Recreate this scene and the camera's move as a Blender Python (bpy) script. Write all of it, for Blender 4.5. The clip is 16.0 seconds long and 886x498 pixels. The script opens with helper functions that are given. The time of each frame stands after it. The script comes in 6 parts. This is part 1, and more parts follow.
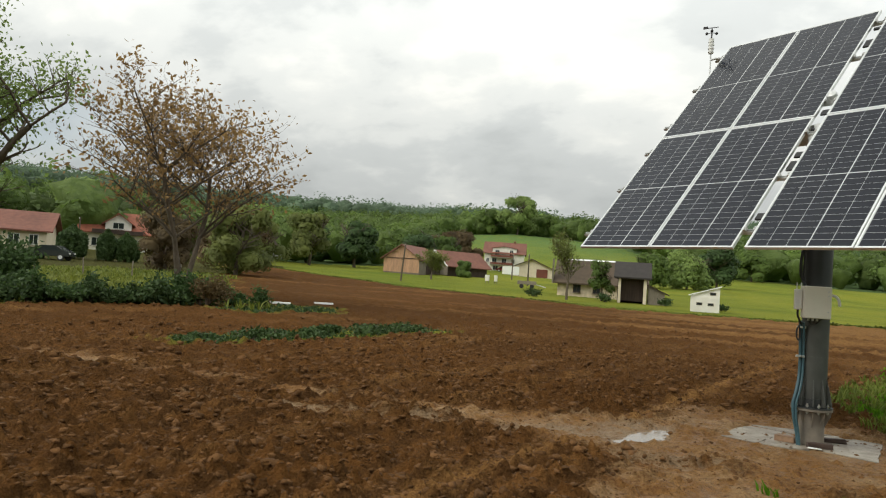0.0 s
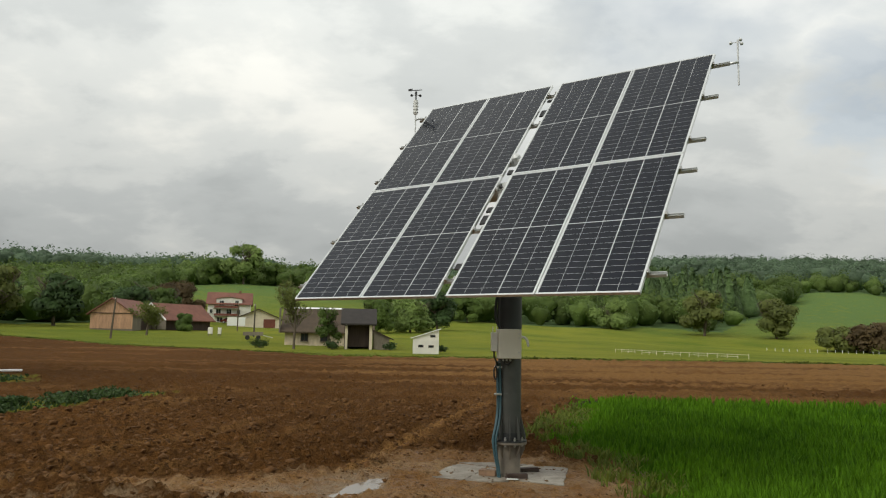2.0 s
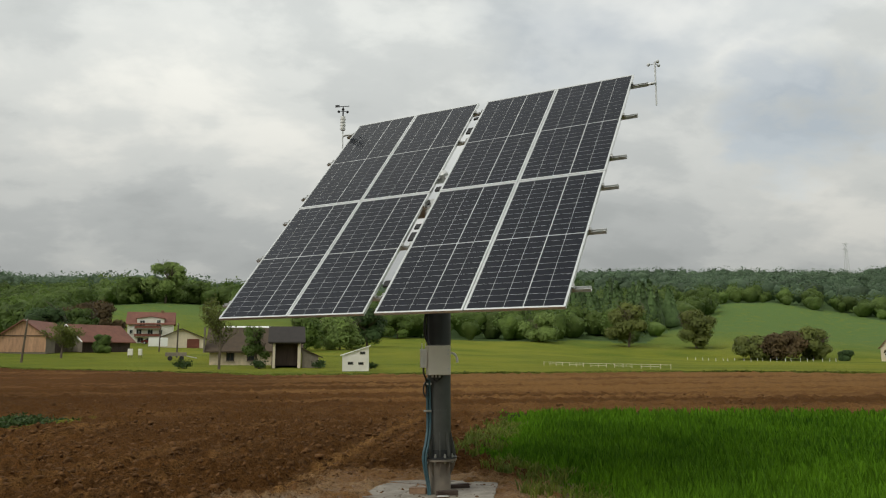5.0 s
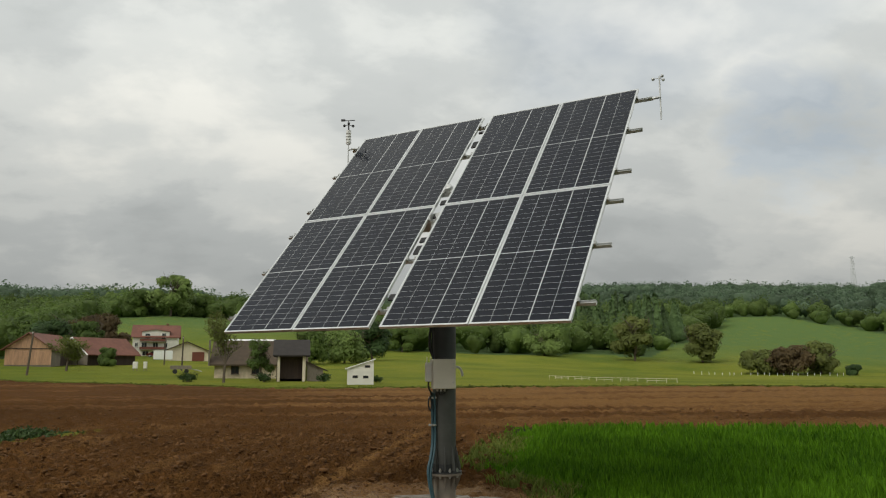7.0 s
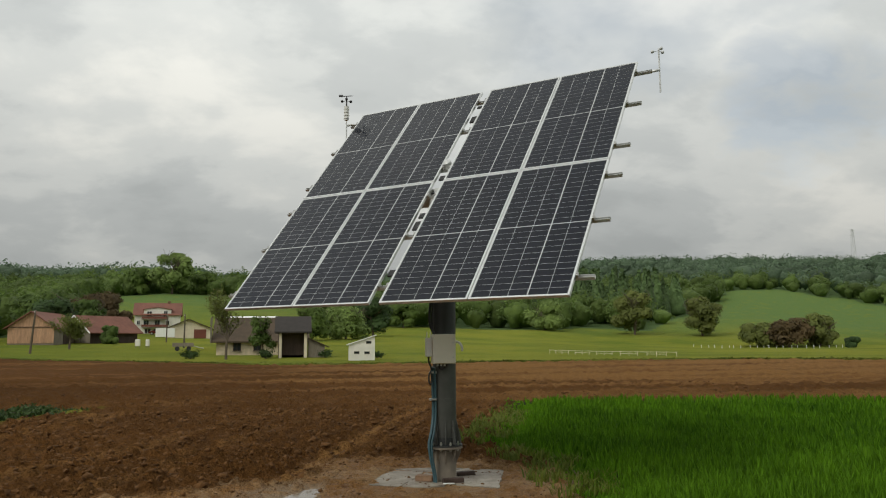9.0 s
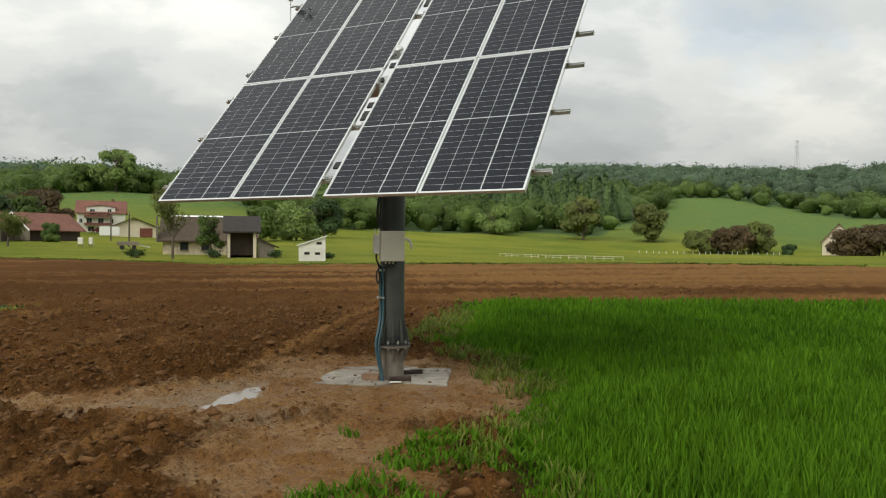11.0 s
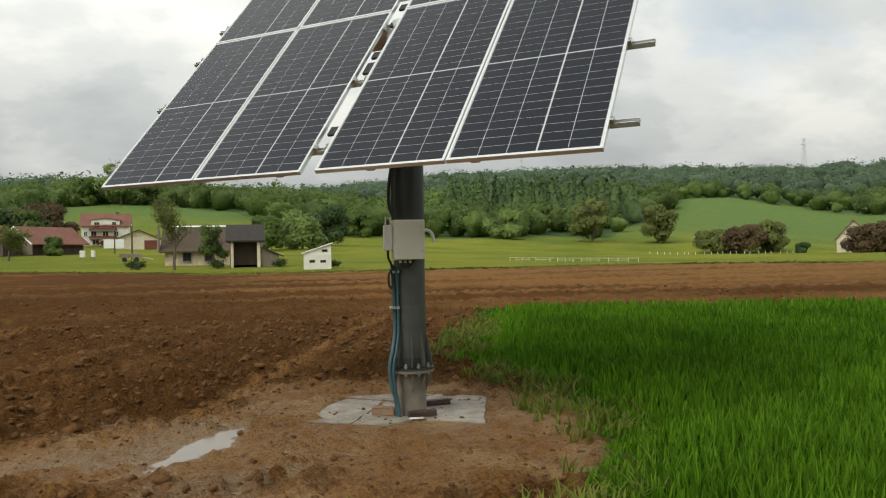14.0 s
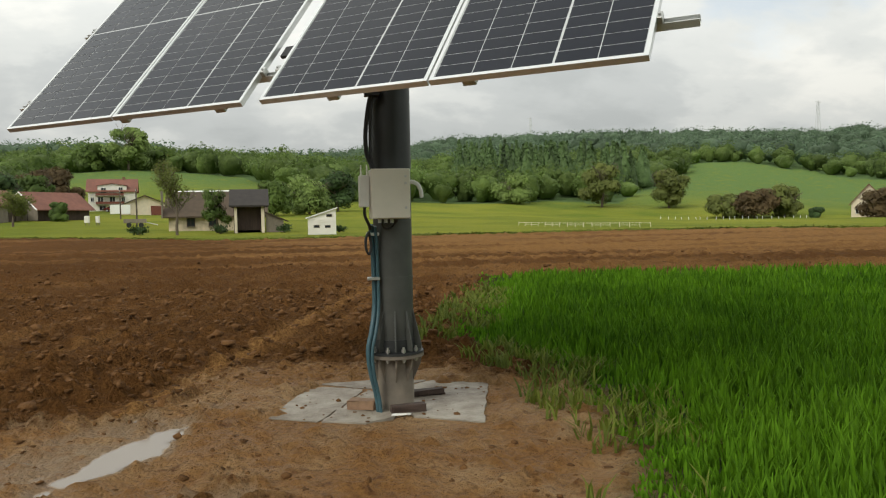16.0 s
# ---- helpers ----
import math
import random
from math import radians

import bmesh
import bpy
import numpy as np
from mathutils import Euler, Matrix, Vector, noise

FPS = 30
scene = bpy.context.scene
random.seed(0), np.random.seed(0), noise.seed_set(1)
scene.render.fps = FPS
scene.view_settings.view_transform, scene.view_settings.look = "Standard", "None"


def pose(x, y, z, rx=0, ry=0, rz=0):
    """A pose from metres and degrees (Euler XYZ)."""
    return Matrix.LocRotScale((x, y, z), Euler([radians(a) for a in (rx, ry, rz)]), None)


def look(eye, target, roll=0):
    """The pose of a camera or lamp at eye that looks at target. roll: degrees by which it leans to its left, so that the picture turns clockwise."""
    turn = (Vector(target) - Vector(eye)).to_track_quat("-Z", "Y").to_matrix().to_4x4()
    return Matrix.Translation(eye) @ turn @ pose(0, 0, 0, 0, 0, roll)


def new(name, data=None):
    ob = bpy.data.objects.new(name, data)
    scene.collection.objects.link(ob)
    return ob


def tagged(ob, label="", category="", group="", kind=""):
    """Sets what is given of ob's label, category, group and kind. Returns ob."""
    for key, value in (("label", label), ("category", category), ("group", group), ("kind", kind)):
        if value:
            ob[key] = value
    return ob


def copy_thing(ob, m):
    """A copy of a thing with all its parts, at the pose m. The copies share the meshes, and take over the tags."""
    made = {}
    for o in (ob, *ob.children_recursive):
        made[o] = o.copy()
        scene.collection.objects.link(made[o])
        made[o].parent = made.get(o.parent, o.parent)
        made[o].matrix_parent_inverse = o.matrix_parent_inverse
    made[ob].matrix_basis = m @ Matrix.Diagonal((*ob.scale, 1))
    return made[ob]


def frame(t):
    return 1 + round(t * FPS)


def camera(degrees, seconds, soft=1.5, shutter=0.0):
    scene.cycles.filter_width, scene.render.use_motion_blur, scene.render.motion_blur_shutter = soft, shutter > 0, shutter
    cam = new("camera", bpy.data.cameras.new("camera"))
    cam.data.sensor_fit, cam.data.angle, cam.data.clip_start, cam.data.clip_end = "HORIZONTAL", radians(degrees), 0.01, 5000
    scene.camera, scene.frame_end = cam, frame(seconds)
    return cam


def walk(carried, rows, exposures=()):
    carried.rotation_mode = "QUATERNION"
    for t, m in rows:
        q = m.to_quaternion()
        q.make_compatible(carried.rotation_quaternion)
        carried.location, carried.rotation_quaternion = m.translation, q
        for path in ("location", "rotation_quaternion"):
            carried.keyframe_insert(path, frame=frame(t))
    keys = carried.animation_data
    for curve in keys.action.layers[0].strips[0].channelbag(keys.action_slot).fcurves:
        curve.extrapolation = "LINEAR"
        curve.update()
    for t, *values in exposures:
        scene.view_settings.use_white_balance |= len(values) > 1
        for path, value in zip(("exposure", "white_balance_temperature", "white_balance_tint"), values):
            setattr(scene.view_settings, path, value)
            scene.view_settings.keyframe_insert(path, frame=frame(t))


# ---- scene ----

cam = camera(61.96, 16.0, soft=1.15)
PATH = [
    (0, look((-1.664, -9.668, 1.654), (-3.1449, -4.8965, 1.8477), 3.87)),
    (0.5, look((-1.624, -9.616, 1.704), (-2.7538, -4.7570, 2.0446), 1.99)),
    (1, look((-1.598, -9.586, 1.708), (-2.9555, -4.7891, 2.0970), 1.40)),
    (1.5, look((-1.539, -9.587, 1.699), (-2.0547, -4.6319, 2.1286), 2.17)),
    (2, look((-1.484, -9.607, 1.727), (-1.1794, -4.6520, 2.3208), 1.05)),
    (2.5, look((-1.476, -9.652, 1.740), (-1.0407, -4.7167, 2.4104), 1.05)),
    (3, look((-1.475, -9.641, 1.736), (-0.9838, -4.7174, 2.4538), 1.03)),
    (3.5, look((-1.477, -9.645, 1.734), (-0.9513, -4.7217, 2.4309), 1.17)),
    (4, look((-1.481, -9.649, 1.722), (-0.9666, -4.6991, 2.2031), 0.83)),
    (4.5, look((-1.477, -9.619, 1.697), (-0.8996, -4.6571, 1.9217), 0.52)),
    (5, look((-1.469, -9.606, 1.742), (-0.6929, -4.7167, 2.4434), -0.16)),
    (7.5, look((-1.471, -9.624, 1.745), (-0.7427, -4.7407, 2.5356), -0.13)),
    (8, look((-1.469, -9.643, 1.743), (-0.7483, -4.7570, 2.5235), -0.40)),
    (10.3, look((-1.365, -9.451, 1.736), (-0.4780, -4.5495, 2.1654), -2.02)),
    (10.5, look((-1.321, -9.375, 1.723), (-0.2224, -4.5203, 2.2034), -2.94)),
    (11, look((-1.359, -9.209, 1.673), (-0.2945, -4.3240, 1.6479), 0.25)),
    (11.5, look((-1.454, -8.946, 1.654), (-0.4504, -4.0486, 1.7597), 0.71)),
    (12, look((-1.353, -8.542, 1.603), (-0.2849, -3.6575, 1.5479), -2.01)),
    (12.5, look((-1.278, -8.216, 1.628), (-0.2426, -3.3245, 1.5899), -2.45)),
    (13, look((-1.301, -7.882, 1.571), (-0.1233, -3.0229, 1.5013), 0.29)),
    (13.5, look((-1.164, -7.400, 1.522), (0.0213, -2.5428, 1.4525), -2.09)),
    (14, look((-1.134, -7.061, 1.544), (-0.1140, -2.1658, 1.5617), -1.01)),
    (14.5, look((-1.091, -6.718, 1.522), (0.0874, -1.8592, 1.5799), -0.97)),
    (15, look((-0.877, -6.350, 1.508), (0.0734, -1.4409, 1.4782), 1.21)),
    (15.5, look((-0.797, -6.105, 1.486), (-0.1182, -1.1527, 1.3748), 0.52)),
    (16, look((-0.721, -5.755, 1.479), (0.2349, -0.8522, 1.2643), -1.08)),
]
EXPOSURE = [(0.0, -0.02), (0.5, -0.24), (1.0, -0.36), (2.0, -0.36), (3.5, -0.42), (4.5, -0.25), (5.0, -0.52), (8.0, -0.56), (10.5, -0.34), (11.0, -0.15), (12.5, -0.20), (13.0, -0.24), (13.5, -0.02), (14.5, -0.22), (15.5, 0.08), (16.0, -0.05)]
walk(cam, PATH, [(t, e, 6800, 7) for t, e in EXPOSURE])

# ---- sky and sun: a thick, broken overcast ----
world = bpy.data.worlds.new("sky")
scene.world = world
world.use_nodes = True
wt = world.node_tree
wt.nodes.clear()


def wnode(kind, **values):
    n = wt.nodes.new(kind)
    for k, v in values.items():
        n.inputs[k].default_value = v
    return n


w_out = wnode("ShaderNodeOutputWorld")
w_sky = wnode("ShaderNodeTexSky")
w_sky.sky_type, w_sky.sun_disc = "NISHITA", False
w_sky.sun_elevation, w_sky.sun_rotation = radians(40), radians(235)
w_blue = wnode("ShaderNodeBackground", Strength=0.15)
wt.links.new(w_sky.outputs[0], w_blue.inputs[0])
w_co = wnode("ShaderNodeTexCoord")
# the cloud sheet lies flat overhead: direction over its height
w_sep = wnode("ShaderNodeSeparateXYZ")
wt.links.new(w_co.outputs["Generated"], w_sep.inputs[0])
w_h = wnode("ShaderNodeMath")
w_h.operation = "MULTIPLY_ADD"
wt.links.new(w_sep.outputs[2], w_h.inputs[0])
w_h.inputs[1].default_value, w_h.inputs[2].default_value = 1.0, 0.42
w_div = wnode("ShaderNodeVectorMath")
w_div.operation = "DIVIDE"
w_cmb = wnode("ShaderNodeCombineXYZ")
for i in range(3):
    wt.links.new(w_h.outputs[0], w_cmb.inputs[i])
wt.links.new(w_co.outputs["Generated"], w_div.inputs[0])
wt.links.new(w_cmb.outputs[0], w_div.inputs[1])
w_map = wnode("ShaderNodeMapping")
w_map.inputs["Location"].default_value = (0.7, 2.3, 0.4)
w_map.inputs["Scale"].default_value = (1.5, 1.9, 1.0)
wt.links.new(w_div.outputs[0], w_map.inputs[0])
w_big = wnode("ShaderNodeTexNoise", Scale=1.0, Detail=9.0, Roughness=0.5, Distortion=0.1)
w_fine = wnode("ShaderNodeTexNoise", Scale=3.2, Detail=8.0, Roughness=0.55, Distortion=0.15)
for n in (w_big, w_fine):
    wt.links.new(w_map.outputs[0], n.inputs["Vector"])
w_mix = wnode("ShaderNodeMix")
w_mix.inputs["Factor"].default_value = 0.35
wt.links.new(w_big.outputs[0], w_mix.inputs[2])
wt.links.new(w_fine.outputs[0], w_mix.inputs[3])
w_ramp = wnode("ShaderNodeValToRGB")
w_ramp.color_ramp.interpolation = "EASE"
el = w_ramp.color_ramp.elements
el[0].position, el[0].color = 0.37, (0.52, 0.55, 0.57, 1)
el[1].position, el[1].color = 0.64, (0.90, 0.905, 0.89, 1)
for p, c in ((0.46, (0.60, 0.63, 0.65, 1)), (0.53, (0.72, 0.745, 0.755, 1))):
    e = el.new(p)
    e.color = c
wt.links.new(w_mix.outputs[0], w_ramp.inputs[0])
w_cloud = wnode("ShaderNodeBackground", Strength=1.16)
wt.links.new(w_ramp.outputs[0], w_cloud.inputs[0])
# the sheet is thicker towards the horizon and thinner overhead
w_lift = wnode("ShaderNodeMapRange")
for i, v in enumerate((0.05, 0.42, 0.80, 1.58)):
    w_lift.inputs[i + 1].default_value = v
wt.links.new(w_sep.outputs[2], w_lift.inputs[0])
wt.links.new(w_lift.outputs[0], w_cloud.inputs["Strength"])
# a few thin places where the blue shows
w_gap = wnode("ShaderNodeTexNoise", Scale=0.9, Detail=6.0, Roughness=0.55)
w_map2 = wnode("ShaderNodeMapping")
w_map2.inputs["Location"].default_value = (3.1, -1.2, 0.0)
wt.links.new(w_div.outputs[0], w_map2.inputs[0])
wt.links.new(w_map2.outputs[0], w_gap.inputs["Vector"])
w_thin = wnode("ShaderNodeMapRange")
w_thin.inputs[1].default_value, w_thin.inputs[2].default_value = 0.62, 0.78
w_thin.inputs[3].default_value, w_thin.inputs[4].default_value = 0.0, 0.55
wt.links.new(w_gap.outputs[0], w_thin.inputs[0])
# one wider rift in the cloud over the wheat
w_dot = wnode("ShaderNodeVectorMath")
w_dot.operation = "DOT_PRODUCT"
w_dot.inputs[1].default_value = (math.sin(radians(35.5)) * math.cos(radians(16.5)), math.cos(radians(35.5)) * math.cos(radians(16.5)), math.sin(radians(16.5)))
wt.links.new(w_co.outputs["Generated"], w_dot.inputs[0])
w_rift = wnode("ShaderNodeMapRange")
for i, v in enumerate((0.990, 0.9995, -0.30, 0.06)):
    w_rift.inputs[i + 1].default_value = v
wt.links.new(w_dot.outputs["Value"], w_rift.inputs[0])
w_torn = wnode("ShaderNodeMath")
w_torn.operation = "ADD"
wt.links.new(w_rift.outputs[0], w_torn.inputs[0])
wt.links.new(w_fine.outputs[0], w_torn.inputs[1])
w_open = wnode("ShaderNodeMapRange")
for i, v in enumerate((0.44, 0.60, 0.0, 0.32)):
    w_open.inputs[i + 1].default_value = v
wt.links.new(w_torn.outputs[0], w_open.inputs[0])
w_most = wnode("ShaderNodeMath")
w_most.operation = "MAXIMUM"
wt.links.new(w_thin.outputs[0], w_most.inputs[0])
wt.links.new(w_open.outputs[0], w_most.inputs[1])
w_all = wnode("ShaderNodeMixShader")
wt.links.new(w_most.outputs[0], w_all.inputs[0])
wt.links.new(w_cloud.outputs[0], w_all.inputs[1])
wt.links.new(w_blue.outputs[0], w_all.inputs[2])
wt.links.new(w_all.outputs[0], w_out.inputs[0])

sun = new("sun", bpy.data.lights.new("sun", "SUN"))
sun.data.energy, sun.data.angle, sun.data.color = 1.9, radians(30), (1.0, 0.975, 0.94)
sun.matrix_world = look((0, 0, 60), (48, 34, 10))


# ---- materials ----
def mat(name, col, rough=0.7, metal=0.0, var=0.25, scale=8.0, bump=0.2, bscale=None, col2=None, spec=0.5, island=False, obj=True, coat=0.0, stretch=(1, 1, 1)):
    """A surface with two scales of variation: grain and broad stains, and a fine relief."""
    m = bpy.data.materials.new(name)
    m.use_nodes = True
    nt = m.node_tree
    b = nt.nodes["Principled BSDF"]
    b.inputs["Roughness"].default_value, b.inputs["Metallic"].default_value = rough, metal
    b.inputs["Specular IOR Level"].default_value, b.inputs["Coat Weight"].default_value = spec, coat
    tc = nt.nodes.new("ShaderNodeTexCoord")
    mp = nt.nodes.new("ShaderNodeMapping")
    mp.inputs["Scale"].default_value = stretch
    nt.links.new(tc.outputs["Object"], mp.inputs[0])
    n1, n2 = nt.nodes.new("ShaderNodeTexNoise"), nt.nodes.new("ShaderNodeTexNoise")
    n1.inputs["Scale"].default_value, n1.inputs["Detail"].default_value = scale, 6
    n2.inputs["Scale"].default_value, n2.inputs["Detail"].default_value = scale * 0.13, 4
    for n in (n1, n2):
        nt.links.new(mp.outputs[0], n.inputs["Vector"])
    add = nt.nodes.new("ShaderNodeMath")
    add.operation = "ADD"
    nt.links.new(n1.outputs[0], add.inputs[0])
    nt.links.new(n2.outputs[0], add.inputs[1])
    src = add.outputs[0]
    if island or obj:
        r = nt.nodes.new("ShaderNodeNewGeometry" if island else "ShaderNodeObjectInfo")
        k = nt.nodes.new("ShaderNodeMath")
        k.operation = "MULTIPLY_ADD"
        nt.links.new(r.outputs["Random Per Island" if island else "Random"], k.inputs[0])
        k.inputs[1].default_value = 0.5 if island else 0.15
        nt.links.new(src, k.inputs[2])
        src = k.outputs[0]
    ramp = nt.nodes.new("ShaderNodeMapRange")
    ramp.inputs[1].default_value, ramp.inputs[2].default_value = 0.7, 1.5 if island else 1.35
    nt.links.new(src, ramp.inputs[0])
    mix = nt.nodes.new("ShaderNodeMix")
    mix.data_type = "RGBA"
    lo = [c * (1 - var) for c in col]
    hi = col2 or [min(1, c * (1 + var)) for c in col]
    mix.inputs[6].default_value, mix.inputs[7].default_value = (*lo, 1), (*hi, 1)
    nt.links.new(ramp.outputs[0], mix.inputs[0])
    nt.links.new(mix.outputs[2], b.inputs["Base Color"])
    if bump:
        bn = nt.nodes.new("ShaderNodeBump")
        bn.inputs["Strength"].default_value, bn.inputs["Distance"].default_value = bump, 0.02
        n3 = nt.nodes.new("ShaderNodeTexNoise")
        n3.inputs["Scale"].default_value, n3.inputs["Detail"].default_value = bscale or scale * 4, 5
        nt.links.new(mp.outputs[0], n3.inputs["Vector"])
        nt.links.new(n3.outputs[0], bn.inputs["Height"])
        nt.links.new(bn.outputs[0], b.inputs["Normal"])
    return m


def leafy(name, col, col2, rough=0.6, trans=0.25, each=True):
    """Foliage: each leaf or clump varies, some light passes through."""
    m = mat(name, col, rough, var=0.35, scale=0.6, bump=0, col2=col2, island=each, spec=0.3)
    nt = m.node_tree
    b = nt.nodes["Principled BSDF"]
    tone = nt.nodes.new("ShaderNodeAttribute")
    tone.attribute_name = "tone"
    hsv = nt.nodes.new("ShaderNodeHueSaturation")
    shift = nt.nodes.new("ShaderNodeMapRange")
    shift.inputs[1].default_value, shift.inputs[2].default_value = -1.0, 1.0
    shift.inputs[3].default_value, shift.inputs[4].default_value = 0.55, 1.45
    nt.links.new(tone.outputs["Fac"], shift.inputs[0])
    nt.links.new(shift.outputs[0], hsv.inputs["Value"])
    nt.links.new(b.inputs["Base Color"].links[0].from_socket, hsv.inputs["Color"])
    nt.links.new(hsv.outputs[0], b.inputs["Base Color"])
    t = nt.nodes.new("ShaderNodeBsdfTranslucent")
    s = nt.nodes.new("ShaderNodeMixShader")
    s.inputs[0].default_value = trans
    link = b.inputs["Base Color"].links[0].from_socket
    nt.links.new(link, t.inputs[0])
    nt.links.new(b.outputs[0], s.inputs[1])
    nt.links.new(t.outputs[0], s.inputs[2])
    nt.links.new(s.outputs[0], nt.nodes["Material Output"].inputs[0])
    return m


def ruffle(m, scale, depth):
    """Leaf-sized relief over a closed canopy."""
    nt = m.node_tree
    tc, n, bn = nt.nodes.new("ShaderNodeTexCoord"), nt.nodes.new("ShaderNodeTexNoise"), nt.nodes.new("ShaderNodeBump")
    n.inputs["Scale"].default_value, n.inputs["Detail"].default_value, n.inputs["Roughness"].default_value = scale, 5, 0.65
    bn.inputs["Strength"].default_value, bn.inputs["Distance"].default_value = 1.0, depth
    nt.links.new(tc.outputs["Object"], n.inputs["Vector"])
    nt.links.new(n.outputs[0], bn.inputs["Height"])
    nt.links.new(bn.outputs[0], nt.nodes["Principled BSDF"].inputs["Normal"])
    return m


M = {}
M["galv"] = mat("galvanised", (0.62, 0.63, 0.62), 0.42, 0.25, 0.12, 25, 0.08)
M["alu"] = mat("aluminium_frame", (0.72, 0.73, 0.72), 0.35, 0.7, 0.06, 12, 0.04)
M["pole"] = mat("pole_paint", (0.060, 0.064, 0.058), 0.5, 0.1, 0.25, 5, 0.12, col2=(0.09, 0.094, 0.084))
M["pole_dark"] = mat("pole_top_paint", (0.03, 0.033, 0.034), 0.45, 0.1, 0.25, 5, 0.1)
M["stub"] = mat("muddy_steel", (0.12, 0.11, 0.095), 0.6, 0.2, 0.3, 6, 0.2, col2=(0.27, 0.23, 0.18))
M["cab"] = mat("cabinet_paint", (0.66, 0.63, 0.53), 0.42, 0.0, 0.05, 9, 0.03)
M["plastic_white"] = mat("white_plastic", (0.72, 0.72, 0.68), 0.4, 0, 0.05, 12, 0.02)
M["black"] = mat("black_rubber", (0.016, 0.016, 0.017), 0.55, 0, 0.2, 20, 0.05)
M["hose"] = mat("blue_grey_hose", (0.04, 0.095, 0.115), 0.45, 0, 0.2, 20, 0.05)
M["bolt"] = mat("zinc_bolt", (0.5, 0.5, 0.48), 0.35, 0.8, 0.15, 60, 0.03)
M["cell"] = mat("solar_cell", (0.0075, 0.0095, 0.0165), 0.12, 0.0, 0.2, 3, 0.0, spec=0.25)
M["backsheet"] = mat("white_backsheet", (0.50, 0.51, 0.51), 0.16, 0, 0.04, 5, 0.0, spec=0.4)
M["concrete"] = mat("wet_concrete", (0.15, 0.095, 0.055), 0.6, 0, 0.4, 6, 0.8, col2=(0.32, 0.29, 0.235))
M["brick"] = mat("old_brick", (0.20, 0.12, 0.07), 0.8, 0, 0.3, 20, 0.5)
M["render_white"] = mat("white_render", (0.78, 0.75, 0.68), 0.85, 0, 0.1, 1.5, 0.15)
M["render_cream"] = mat("cream_render", (0.70, 0.61, 0.46), 0.85, 0, 0.12, 1.5, 0.15)
M["render_orange"] = mat("orange_render", (0.55, 0.30, 0.12), 0.85, 0, 0.12, 1.5, 0.15)
M["stone"] = mat("rubble_wall", (0.52, 0.43, 0.31), 0.9, 0, 0.35, 2.0, 0.6)
M["tile_red"] = mat("red_roof_tile", (0.175, 0.068, 0.045), 0.75, 0, 0.3, 2.0, 0.4)
M["tile_brown"] = mat("brown_roof_tile", (0.068, 0.046, 0.027), 0.8, 0, 0.3, 2.0, 0.4)
M["tile_dark"] = mat("dark_roof", (0.028, 0.023, 0.020), 0.8, 0, 0.3, 2.0, 0.4)
M["tile_orange"] = mat("orange_roof_tile", (0.24, 0.075, 0.04), 0.75, 0, 0.3, 2.0, 0.4)
M["plank"] = mat("weathered_planks", (0.46, 0.27, 0.165), 0.85, 0, 0.3, 3.0, 0.4, stretch=(3, 3, 0.4))
M["wood_dark"] = mat("dark_wood", (0.05, 0.032, 0.024), 0.85, 0, 0.35, 3.0, 0.4, stretch=(3, 3, 0.4))
M["wood_grey"] = mat("grey_wood", (0.20, 0.17, 0.13), 0.85, 0, 0.3, 6.0, 0.4, stretch=(3, 3, 0.4))
M["glass"] = mat("window_glass", (0.02, 0.025, 0.03), 0.08, 0, 0.2, 3, 0.0)
M["door_red"] = mat("red_brown_door", (0.17, 0.05, 0.03), 0.7, 0, 0.2, 4, 0.2)
M["sheet_white"] = mat("white_sheet_metal", (0.88, 0.88, 0.86), 0.5, 0, 0.04, 4, 0.05)
M["car_dark"] = mat("dark_car_paint", (0.03, 0.035, 0.035), 0.25, 0.2, 0.1, 4, 0.0, coat=0.5)
M["car_red"] = mat("red_car_paint", (0.18, 0.03, 0.025), 0.25, 0.2, 0.1, 4, 0.0, coat=0.5)
M["bark"] = mat("bark", (0.11, 0.085, 0.06), 0.9, 0, 0.35, 12, 0.8, stretch=(1, 1, 0.3))
M["bark_pale"] = mat("pale_bark", (0.45, 0.42, 0.36), 0.9, 0, 0.3, 12, 0.6)
M["leaf_rust"] = leafy("rust_young_leaves", (0.24, 0.135, 0.052), (0.42, 0.27, 0.11), trans=0.45)
M["leaf_fresh"] = leafy("fresh_green_leaves", (0.12, 0.19, 0.045), (0.26, 0.35, 0.10), trans=0.45)
M["leaf_mid"] = leafy("green_leaves", (0.075, 0.135, 0.026), (0.15, 0.225, 0.045), trans=0.4, each=False)
M["leaf_deep"] = leafy("deep_green_leaves", (0.03, 0.065, 0.018), (0.07, 0.125, 0.034), trans=0.3)
M["leaf_olive"] = leafy("olive_leaves", (0.14, 0.175, 0.042), (0.23, 0.26, 0.068), trans=0.4, each=False)
M["leaf_red"] = leafy("red_brown_leaves", (0.10, 0.068, 0.03), (0.18, 0.125, 0.055), trans=0.4, each=False)
M["needle"] = leafy("dark_needles", (0.075, 0.135, 0.045), (0.115, 0.185, 0.06), trans=0.2, each=False)
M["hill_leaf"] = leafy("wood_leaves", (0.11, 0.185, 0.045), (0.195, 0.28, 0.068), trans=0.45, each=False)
# Paler and bluer than the near wood: distance haze mixed into the leaf colour.
M["hill_far"] = leafy("hazed_far_wood_leaves", (0.13, 0.205, 0.125), (0.17, 0.245, 0.145), trans=0.5, each=False)
M["crop"] = leafy("young_wheat", (0.026, 0.092, 0.0035), (0.098, 0.215, 0.010), rough=0.75, trans=0.35)
M["crop"].node_tree.nodes["Principled BSDF"].inputs["Specular IOR Level"].default_value = 0.12
